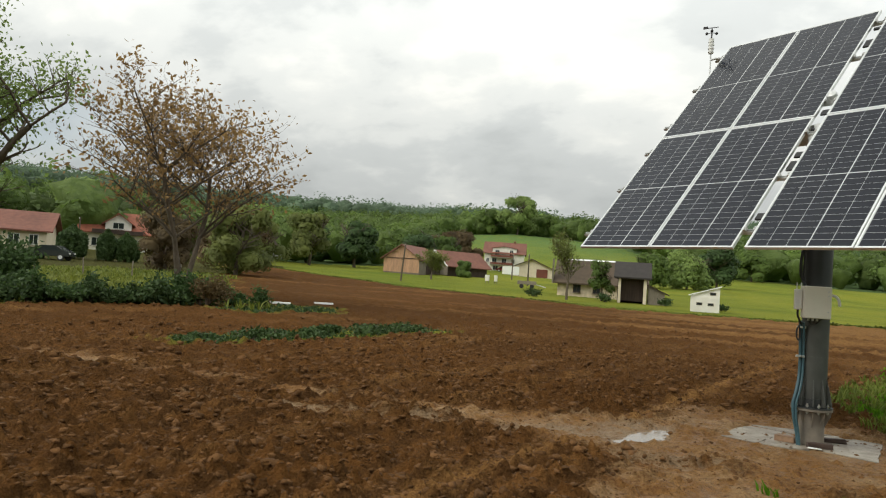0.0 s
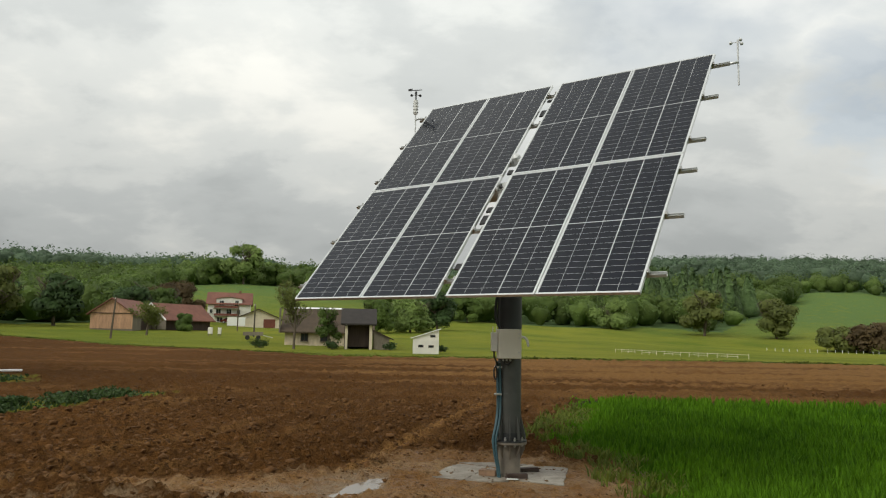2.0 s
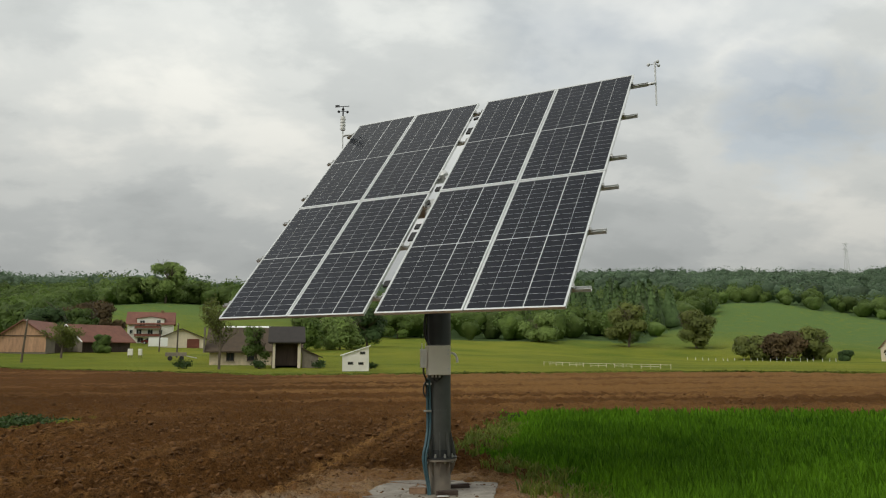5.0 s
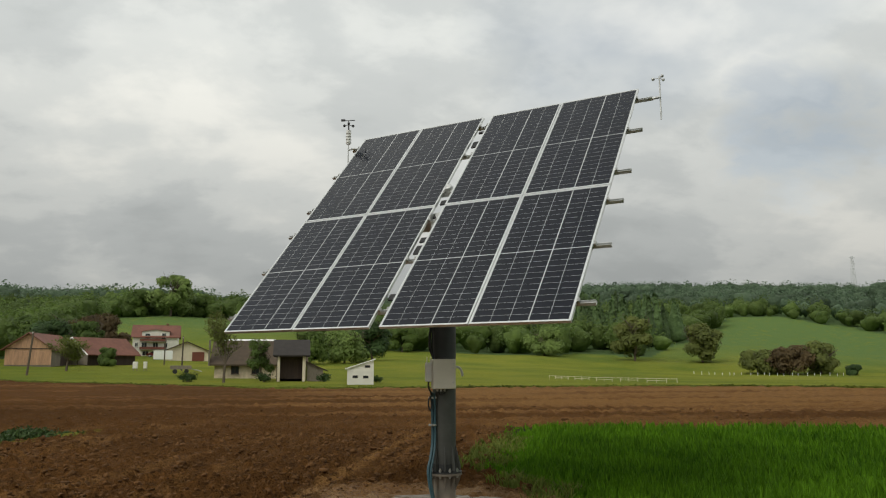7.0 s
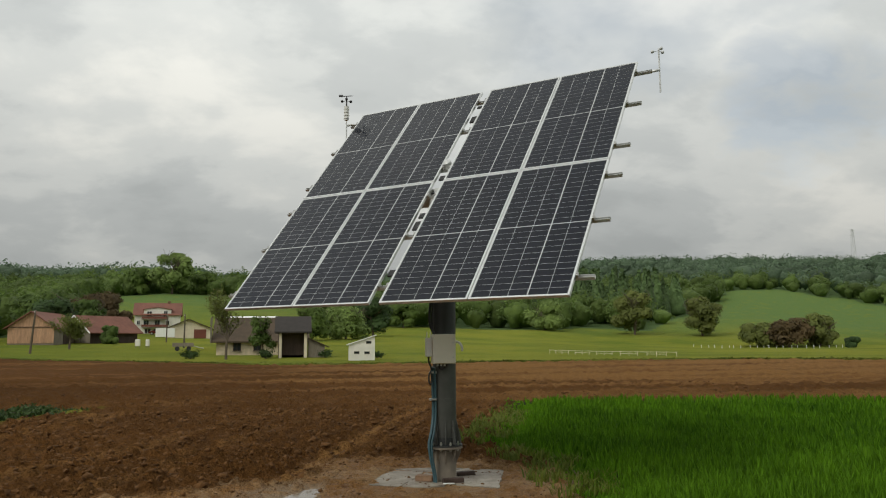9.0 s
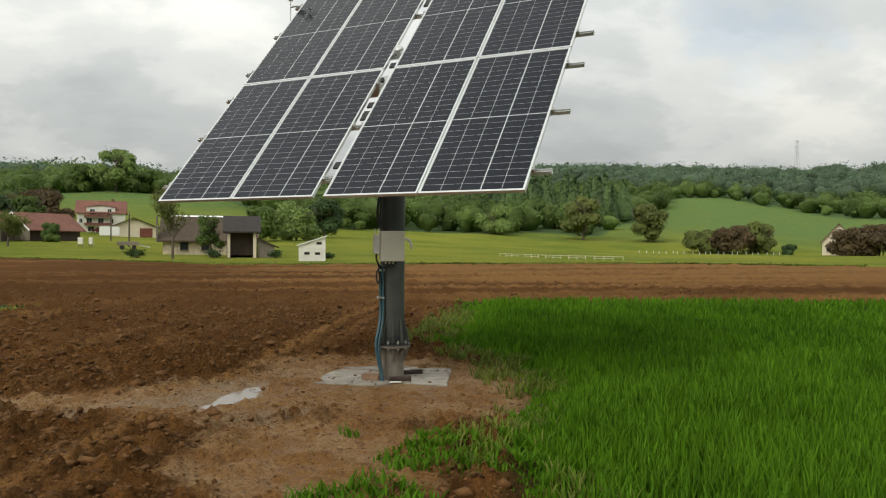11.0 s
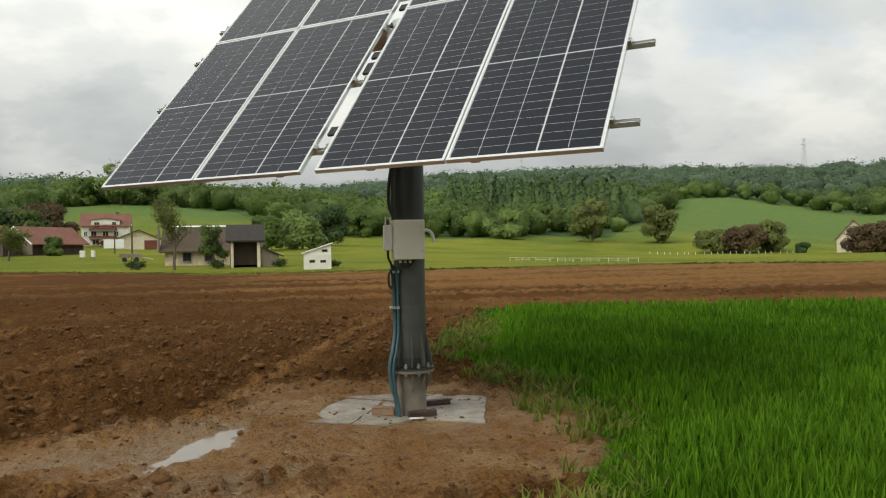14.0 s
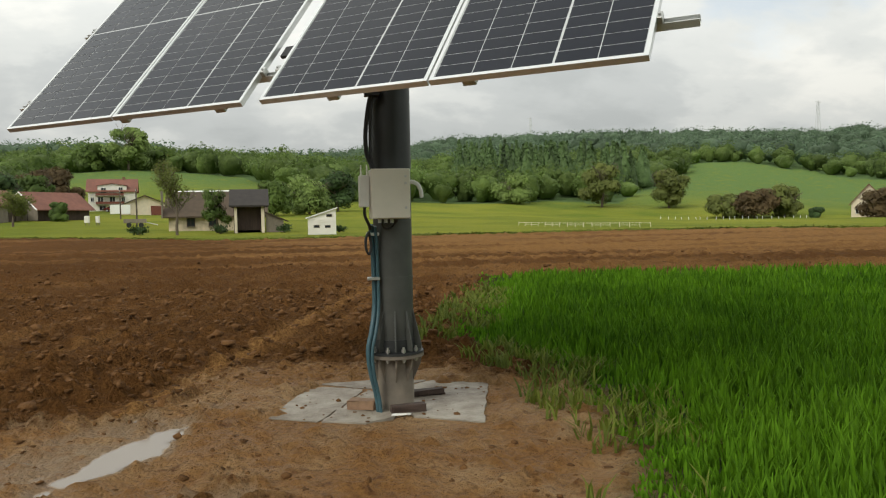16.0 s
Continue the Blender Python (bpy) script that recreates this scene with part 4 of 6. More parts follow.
# the plank barn with its boarded gable
barn = house("barn", -46.7, 111.5, 0, 6.6, 12.5, 2.7, 2.3, "y", "wood_grey", "tile_red", "barn of weathered pinkish planks with a red tiled roof", "barn", over=0.5)
nb = 27
for i in range(nb):
    x0 = -3.3 + 6.6 * i / nb
    xm = x0 + 3.3 / nb
    top = 2.7 + 2.3 * (1 - abs(xm) / 3.3)
    for z0, z1 in ((0.25, 2.68), (2.74, top)):
        if z1 - z0 > 0.1:
            bm = box(bmesh.new(), (x0 + 0.01, -0.05 - (0.03 if z0 > 1 else 0), z0), (x0 + 6.6 / nb - 0.01, -0.005, z1))
            part("plank", bm, M["plank"], barn)
bm = box(bmesh.new(), (-3.4, -0.16, 2.66), (3.4, -0.02, 2.76))
part("beam", bm, M["wood_dark"], barn)
part("door", box(bmesh.new(), (3.305, 4.0, 0.1), (3.36, 7.0, 2.4)), M["wood_dark"], barn)

barn_low = house("farm_shed", -43.0, 120.5, -34, 6.6, 9.5, 2.0, 2.4, "y", "wood_dark", "tile_red", "low farm shed with a red tiled roof beside the barn", "farm building", over=0.7)
for k in (-1, 1):
    bm = bmesh.new()
    rod(bm, (0, -0.74, 4.48), (k * 4.0, -0.74, 1.58), 0.11, seg=6)
    part("barge_board", bm, M["sheet_white"], barn_low, "white barge board")
part("wall_panel", box(bmesh.new(), (1.0, -0.06, 0), (3.2, -0.01, 2.2)), M["wood_grey"], barn_low)
part("door", box(bmesh.new(), (-1.6, -0.06, 0), (0.8, -0.01, 2.2)), M["wood_grey"], barn_low)

# the tall white house
tall = house("house", -44.6, 184.5, 10, 10.6, 9.0, 4.9, 2.9, "x", "render_white", "tile_red", "white three-storey house with a red tiled roof and balconies", over=0.5)
part("dormer", gable_body(bmesh.new(), 6.4, 3.6, 6.1, 0.5, "y", 4.6), M["render_white"], tall)
part("dormer_roof", gable_roof(bmesh.new(), 6.4, 3.6, 6.1, 0.5, "y", 0.25, 0.1), M["tile_red"], tall)
for z in (1.75, 3.75):
    bal = part("balcony", box(bmesh.new(), (-3.6, -1.2, z - 0.15), (2.6, -0.02, z)), M["concrete"], tall)
    part("railing", box(bmesh.new(), (-3.6, -1.2, z + 0.01), (2.6, -1.12, z + 0.55)), M["door_red"], bal, "red-brown balcony railing")
for wx, wz, ww, wh in ((-2.2, 0.2, 1.5, 1.2), (0.2, 0.2, 1.5, 1.2), (2.6, 0.3, 1.1, 1.1), (-2.6, 2.1, 1.3, 1.4), (0.0, 2.1, 1.3, 1.4), (2.4, 2.2, 0.9, 1.2), (-1.9, 4.4, 1.2, 1.3), (1.9, 4.2, 1.0, 1.6), (-4.4, 2.3, 0.8, 1.1)):
    window(tall, wx, 0, wz, ww, wh)
chimney(tall, 2.5, 4.5, 7.0)

garage = house("garage", -31.9, 156.8, 10, 9.4, 9.0, 2.0, 2.0, "y", "render_cream", "tile_brown", "cream gabled outbuilding with a red-brown door", "outbuilding", over=0.6)
part("door", box(bmesh.new(), (1.1, -0.09, 0), (3.6, -0.01, 1.9)), M["door_red"], garage, "red-brown wooden door")
white = thing("tarpaulin", pose(-36.2, 154.2, land_at(-36.2, 154.2), 0, 0, 10), "bright white sheet hung in front of the outbuilding", "tarpaulin")
bm = bmesh.new()
box(bm, (-1.9, 0, 0.25), (1.9, 0.06, 2.1), 0.02)
part("sheet", bm, M["sheet_white"], white)
for x in (-1.8, 1.8):
    part("post", rod(bmesh.new(), (x, 0.10, -0.3), (x, 0.10, 2.15), 0.05, seg=8), M["wood_grey"], white)
for x, y, turn, h, label in ((-20.2, 166.0, 5, 3.4, "brown-roofed outbuilding behind the cream outbuilding"),):
    house("outbuilding", x, y, turn, 7.5, 7, 2.6, 1.6, "x", "wood_dark", "tile_brown", label, "outbuilding")

# the stone farmhouse and the open shed before it
farm = house("farmhouse", -9.2, 75.5, 3, 9.6, 6.5, 1.75, 2.35, "x", "stone", "tile_brown", "old rubble-stone farmhouse under a mossy brown roof", over=0.5)
for wx in (-2.6, -0.4):
    window(farm, wx, 0, 0.5, 0.85, 0.9, "wood_dark")
part("gable_plate", box(bmesh.new(), (-5.45, -0.5, 1.4), (-5.32, 0.4, 4.2)), M["wood_grey"], farm)
far_roof = house("greenhouse_shed", -12.6, 92, 3, 7.0, 5, 3.95, 0.55, "x", "wood_grey", "sheet_white", "low shed with a white sheet-metal roof", "shed")
shed = thing("open_shed", pose(-5.2, 65.2, land_at(-5.2, 65.2), 0, 0, 3), "open-fronted shed with a dark roof on pale pillars", "shed")
part("roof", gable_roof(bmesh.new(), 2.9, 4.2, 2.65, 1.35, "x", 0.35, 0.14), M["tile_dark"], shed)
bm = gable_body(bmesh.new(), 2.8, 4.0, 2.6, 1.3, "x", 2.35)
part("gable", bm, M["wood_dark"], shed)
for x, w in ((-1.22, 0.26), (1.22, 0.30)):
    part("pillar", box(bmesh.new(), (x - w / 2, 0.0, -0.4), (x + w / 2, 0.35, 2.55), 0.02), M["render_cream"], shed, "pale plastered pillar")
part("back_wall", box(bmesh.new(), (-1.4, 3.8, -0.3), (1.4, 4.0, 2.6)), M["wood_dark"], shed)
for i in range(11):
    x = -1.0 + 2.0 * i / 10
    part("plank", box(bmesh.new(), (x - 0.095, 0.85, 0.25), (x + 0.09, 0.90, 2.5)), M["wood_dark"], shed)
for x0, x1 in ((-1.42, -1.36), (1.36, 1.42)):
    part("side_wall", box(bmesh.new(), (x0, 0.4, -0.3), (x1, 3.9, 2.6)), M["wood_dark"], shed)
lean = thing("lean_to", pose(-2.85, 65.6, land_at(-2.85, 65.6), 0, 0, 3), "low timber lean-to with a sloping roof beside the shed", "lean-to")
bm = bmesh.new()
f = [bm.verts.new(p) for p in ((-0.85, 0, -0.3), (0.75, 0, -0.3), (0.75, 0, 1.15), (-0.85, 0, 1.85))]
b = [bm.verts.new((v.co.x, 2.6, v.co.z)) for v in f]
bm.faces.new(f)
bm.faces.new(b[::-1])
for i in range(4):
    bm.faces.new((f[i], b[i], b[(i + 1) % 4], f[(i + 1) % 4]))
part("wall", bm, M["wood_grey"], lean)
bm = bmesh.new()
f = [bm.verts.new(p) for p in ((-0.9, -0.3, 1.90), (1.2, -0.3, 0.98), (1.2, -0.3, 1.06), (-0.9, -0.3, 1.98))]
b = [bm.verts.new((v.co.x, 2.9, v.co.z)) for v in f]
bm.faces.new(f)
bm.faces.new(b[::-1])
for i in range(4):
    bm.faces.new((f[i], b[i], b[(i + 1) % 4], f[(i + 1) % 4]))
part("roof", bm, M["tile_brown"], lean)

# the small white hut with its single-pitch roof
hut = thing("hut", pose(1.15, 55.6, land_at(1.15, 55.6) - 0.05, 0, 0, -2), "small white hut with a single-pitch roof and slit windows", "hut")
bm = bmesh.new()
f = [bm.verts.new(p) for p in ((-1.12, 0, -0.2), (1.16, 0, -0.2), (1.16, 0, 2.16), (-1.12, 0, 1.42))]
b = [bm.verts.new((v.co.x, 2.2, v.co.z)) for v in f]
bm.faces.new(f)
bm.faces.new(b[::-1])
for i in range(4):
    bm.faces.new((f[i], b[i], b[(i + 1) % 4], f[(i + 1) % 4]))
part("wall", bm, M["render_white"], hut)
bm = bmesh.new()
f = [bm.verts.new(p) for p in ((-1.30, -0.15, 1.38), (1.30, -0.15, 2.22), (1.30, -0.15, 2.30), (-1.30, -0.15, 1.46))]
b = [bm.verts.new((v.co.x, 2.4, v.co.z)) for v in f]
bm.faces.new(f)
bm.faces.new(b[::-1])
for i in range(4):
    bm.faces.new((f[i], b[i], b[(i + 1) % 4], f[(i + 1) % 4]))
part("roof", bm, M["sheet_white"], hut, "pale sheet-metal roof")
for x, z in ((-0.42, 0.62), (0.48, 0.60), (0.62, 1.50)):
    w = part("window", box(bmesh.new(), (x - 0.24, -0.03, z), (x + 0.24, 0.01, z + 0.24)), M["wood_grey"], hut)
    part("pane", box(bmesh.new(), (x - 0.20, -0.035, z + 0.04), (x + 0.20, -0.005, z + 0.20)), M["glass"], w)
for i in range(8):
    part("clapboard", box(bmesh.new(), (-1.125, -0.014, 0.10 + 0.16 * i), (1.165, -0.002, 0.245 + 0.16 * i)), M["render_white"], hut)

# the village to the west
red = house("house", -75.2, 53.6, 38, 13, 8, 2.5, 2.0, "x", "render_cream", "tile_red", "low cream house with a dark red tiled roof", windows=((1.0, 0.7, 1.2, 1.2), (3.2, 0.7, 1.2, 1.2), (5.2, 0.7, 1.0, 1.2)), over=0.7)
villa = house("house", -80.6, 81.0, 40, 9.5, 9, 3.0, 2.8, "x", "render_white", "tile_orange", "white house with a steep orange roof and dark balconies", windows=((-2.8, 0.6, 1.5, 1.3), (0.4, 0.6, 1.3, 1.3), (2.8, 0.6, 1.3, 1.3)), over=0.8)
part("dormer", gable_body(bmesh.new(), 3.6, 4.0, 4.2, 1.3, "y", 2.6), M["render_white"], villa)
part("dormer_roof", gable_roof(bmesh.new(), 3.6, 4.0, 4.2, 1.3, "y", 0.5, 0.14), M["tile_orange"], villa)
window(villa, 0.0, 0, 3.3, 1.6, 1.0)
part("balcony", box(bmesh.new(), (-3.5, -1.3, 2.5), (3.5, -0.02, 3.1)), M["wood_dark"], villa)
house("house", -88.6, 134, 33, 10, 8, 2.0, 2.0, "x", "render_white", "tile_brown", "low house with a brown tiled roof", over=0.7)
house("house", -93.0, 154.5, 25, 5.2, 7, 3.0, 2.0, "y", "render_orange", "tile_orange", "house with a bright orange gable", windows=((0, 3.0, 1.2, 1.0),), over=0.5)
house("house", -104, 128, 35, 7, 6, 2.6, 1.6, "x", "render_orange", "tile_brown", "orange rendered house half hidden by trees")
house("shed", -98, 122, 33, 2.6, 2.6, 2.0, 0.6, "y", "render_white", "tile_brown", "small white garden shed", "shed")
house("house", 123.2, 136.6, -40, 6.8, 8, 3.2, 4.0, "y", "render_cream", "tile_red", "cream house with a steep gable and white barge boards", windows=((-2, 0.8, 1.2, 1.2), (2, 0.8, 1.2, 1.2), (0, 3.6, 1.4, 1.2)), over=0.5)


# ---- parked cars ----
def car(x, y, turn, paint, label):
    root = thing("car", pose(x, y, land_at(x, y), 0, 0, turn), label, "car", "parked cars in the village")
    side = [(-2.0, 0.35), (-1.95, 0.75), (-1.3, 0.88), (-0.7, 1.38), (0.7, 1.42), (1.45, 0.95), (2.0, 0.80), (2.05, 0.40)]
    bm = bmesh.new()
    f = [bm.verts.new((a, -0.82, b)) for a, b in side]
    g = [bm.verts.new((a, 0.82, b)) for a, b in side]
    bm.faces.new(f)
    bm.faces.new(g[::-1])
    for i in range(8):
        bm.faces.new((f[i], g[i], g[(i + 1) % 8], f[(i + 1) % 8]))
    bmesh.ops.bevel(bm, geom=list(bm.edges), offset=0.06, segments=2, affect="EDGES")
    part("body", bm, M[paint], root, smooth=True)
    for s in (-1, 1):
        bm = slab(bmesh.new(), [(-1.05, 0), (1.2, 0), (0.62, 0.40), (-0.62, 0.40)], -0.012, 0.012)
        w = part("window", bm, M["glass"], root)
        w.matrix_local = pose(0, s * 0.83, 0.93, 90, 0, 0)
    for a in (-1.25, 1.3):
        for s in (-1, 1):
            wh = part("wheel", rod(bmesh.new(), (a, s * 0.66, 0.31), (a, s * 0.86, 0.31), 0.31, seg=18), M["black"], root)
            part("rim", rod(bmesh.new(), (a, s * 0.855, 0.31), (a, s * 0.87, 0.31), 0.19, seg=14), M["galv"], wh)
    for s in (-0.55, 0.55):
        part("headlight", box(bmesh.new(), (1.98, s - 0.15, 0.62), (2.06, s + 0.15, 0.75), 0.02), M["plastic_white"], root)
    return root


car(-58.6, 47.0, 20, "car_dark", "dark hatchback parked beside the hedges")
car(-54.5, 178.0, 0, "car_dark", "dark car parked under the red-leaved tree")
car(-42.5, 176.0, 5, "car_red", "red car parked in front of the tall house")


# ---- poles, fences and small yard things ----
def utility_pole(x, y, h, lean, label):
    root = thing("utility_pole", pose(x, y, land_at(x, y), 0, lean, 0), label, "utility pole", "wooden poles by the field edge")
    part("post", rod(bmesh.new(), (0, 0, -0.5), (0, 0, h), 0.13, 0.09, 10), M["bark"], root, smooth=True)
    for z in (h - 0.25,):
        part("insulator", rod(bmesh.new(), (-0.02, -0.16, z), (-0.02, -0.10, z + 0.14), 0.04, seg=8), M["plastic_white"], root)
    return root


utility_pole(-34.7, 79.4, 4.9, 4, "weathered wooden pole leaning at the field edge")
utility_pole(-21.8, 98.5, 4.8, 0, "straight weathered wooden pole on the meadow")
utility_pole(-73.5, 66.0, 4.5, 0, "grey wooden pole between the village hedges")
utility_pole(-30.8, 130.0, 5.0, 0, "dark wooden pole in front of the tall house")


def lattice_mast(x, y, h, label):
    root = thing("pylon", pose(x, y, land_at(x, y), 0, 0, 20), label, "pylon", "pylons on the skyline")
    bm = bmesh.new()
    w0, w1 = 2.4, 0.7
    for sx, sy in ((-1, -1), (1, -1), (1, 1), (-1, 1)):
        rod(bm, (sx * w0, sy * w0, -2), (sx * w1, sy * w1, h), 0.28, 0.2, 5)
    for k in range(7):
        za, zb = h * k / 7, h * (k + 1) / 7
        wa, wb = w0 + (w1 - w0) * k / 7, w0 + (w1 - w0) * (k + 1) / 7
        rod(bm, (-wa, -wa, za), (wb, -wb, zb), 0.13, 0.13, 4)
        rod(bm, (wa, -wa, za), (-wb, -wb, zb), 0.13, 0.13, 4)
    part("tower", bm, M["galv"], root)
    for z in (h * 0.82, h * 0.97):
        part("cross_arm", rod(bmesh.new(), (-5, 0, z), (5, 0, z), 0.22, 0.22, 5), M["galv"], root)
    return root


lattice_mast(551, 701, 42, "grey lattice pylon on the wooded skyline")
lattice_mast(307, 945, 56, "grey lattice pylon far off on the skyline")

# white paddock rails on the meadow
paddock = thing("fence", pose(0, 0, 0), "low white rail fence on the meadow", "fence")
ax, ay, bx, by = 26.0, 82.0, 31.2, 57.5
for i in range(17):
    t = i / 16
    x, y = ax + (bx - ax) * t, ay + (by - ay) * t
    z = land_at(x, y)
    part("post", rod(bmesh.new(), (x, y, z - 0.3), (x, y, z + 0.48), 0.024, seg=6), M["render_cream"], paddock)
    if i < 16:
        x2, y2 = ax + (bx - ax) * (i + 1) / 16, ay + (by - ay) * (i + 1) / 16
        z2 = land_at(x2, y2)
        for h in (0.42, 0.22) if i % 3 else (0.42,):
            part("rail", rod(bmesh.new(), (x, y, z + h), (x2, y2, z2 + h), 0.017, seg=6), M["render_cream"], paddock)
mk = thing("road_marker", pose(84, 157, land_at(84, 157)), "short white roadside marker post", "marker post", "white posts along the far road")
part("post", rod(bmesh.new(), (0, 0, -0.2), (0, 0, 0.62), 0.05, 0.045, 8), M["sheet_white"], mk)
part("cap", rod(bmesh.new(), (0, 0, 0.625), (0, 0, 0.68), 0.055, 0.03, 8), M["galv"], mk)
for i in range(1, 22):
    t = i / 21
    x, y = 84 + 30 * t + random.uniform(-0.4, 0.4), 157 - 12 * t
    copy_thing(mk, pose(x, y, land_at(x, y), 0, random.uniform(-3, 3), 0))
# beehive-like boxes and a trough in the yard
for x, y, s in ((-27.6, 97.0, 0.28), (-26.4, 97.4, 0.2)):
    b = thing("crate", pose(x, y, land_at(x, y)), "pale wooden box standing on posts in the grass", "crate", "boxes in the meadow")
    part("body", box(bmesh.new(), (-s, -0.3, 0.35), (s, 0.3, 1.25), 0.03), M["render_white"], b)
    for sx in (-1, 1):
        part("leg", rod(bmesh.new(), (sx * s * 0.8, 0, -0.1), (sx * s * 0.8, 0, 0.36), 0.05, seg=6), M["wood_grey"], b)
tr = thing("trailer", pose(-20.5, 91.0, land_at(-20.5, 91.0), 0, 0, 10), "old grey farm trailer standing in the grass", "trailer")
part("bed", box(bmesh.new(), (-1.3, -0.6, 0.55), (1.3, 0.6, 1.05), 0.03), M["wood_grey"], tr)
for x in (-0.7, 0.7):
    part("wheel", rod(bmesh.new(), (x, -0.75, 0.3), (x, -0.58, 0.3), 0.3, seg=14), M["black"], tr)
part("drawbar", rod(bmesh.new(), (1.3, 0, 0.6), (2.6, 0, 0.3), 0.05, seg=6), M["galv"], tr)
# white boards lying at the end of the weed strip
for x, y, turn in ((-17.0, 17.6, 25), (-16.3, 20.2, 30)):
    z = float(surface(np.array([x]), np.array([y]))[0][0])
    b = part("board", box(bmesh.new(), (-0.42, -0.10, 0.02), (0.42, 0.10, 0.10), 0.012), M["sheet_white"], None)
    b.matrix_world = pose(x, y, z, 0, 0, turn)
    tagged(b, "short white board lying on the weedy soil", "board", "white boards on the field")
# posts of the village fence
for i in range(9):
    x, y = -33.5 - 2.6 * i, 33.0 - 1.5 * i
    p = part("fence_post", rod(bmesh.new(), (0, 0, -0.3), (0, 0, 1.3), 0.05, 0.045, 7), M["wood_grey"], None)
    p.matrix_world = pose(x, y, land_at(x, y), random.uniform(-4, 4), random.uniform(-4, 4), 0)
    tagged(p, "thin grey wooden fence post in tall grass", "fence post", "posts of the verge fence")


# ---- trees and plants ----
def tube_rows(segs, verts, faces, sides=5):
    """Adds tapered tubes for limb segments (a, b, ra, rb)."""
    for a, b, ra, rb in segs:
        d = (b - a)
        if d.length < 1e-4:
            continue
        q = d.to_track_quat("Z", "Y")
        k = len(verts)
        for p, r in ((a, ra), (b, rb)):
            for i in range(sides):
                t = 2 * math.pi * i / sides
                verts.append(p + q @ Vector((r * math.cos(t), r * math.sin(t), 0)))
        for i in range(sides):
            j = (i + 1) % sides
            faces.append((k + i, k + j, k + sides + j, k + sides + i))


def leaf_quads(centres, size, rng, flat=0.5, out=None):
    """Small folded leaf shapes at the given places, turned every way or facing mostly outwards."""
    n = len(centres)
    a = rng.normal(size=(n, 3))
    face = rng.normal(size=(n, 3))
    if out is not None:
        face = out / (np.linalg.norm(out, axis=1)[:, None] + 1e-6) + 0.20 * face
        a = np.cross(a, face)
    a /= np.linalg.norm(a, axis=1)[:, None]
    b = np.cross(face, a)
    b /= np.linalg.norm(b, axis=1)[:, None]
    s = size * rng.uniform(0.6, 1.35, size=(n, 1))
    c = np.asarray(centres)
    nrm = np.cross(a, b)
    v = np.stack([c - a * s, c - b * s * flat + nrm * s * 0.15, c + a * s, c + b * s * flat + nrm * s * 0.15], 1)
    return v.reshape(-1, 3), np.arange(4 * n).reshape(-1, 4)


def soft_normals(ob, out, up=0.6):
    """Leaves of a dense crown take the light of the crown's own rounded surface."""
    n = np.asarray(out, float) + (0, 0, up)
    n /= np.linalg.norm(n, axis=1)[:, None] + 1e-9
    ob.data.attributes.new("custom_normal", "FLOAT_VECTOR", "POINT").data.foreach_set("vector", np.repeat(n, 4, 0).astype(np.float32).ravel())


def quad_mesh(name, verts, faces, material, parent=None):
    me = bpy.data.meshes.new(name)
    me.vertices.add(len(verts))
    me.vertices.foreach_set("co", np.asarray(verts, np.float32).ravel())
    faces = np.asarray(faces, np.int32)
    me.loops.add(faces.size)
    me.loops.foreach_set("vertex_index", faces.ravel())
    me.polygons.add(len(faces))
    me.polygons.foreach_set("loop_start", np.arange(0, faces.size, faces.shape[1], dtype=np.int32))
    me.update(calc_edges=True)
    me.materials.append(material)
    ob = new(name, me)
    ob.parent = parent
    return ob


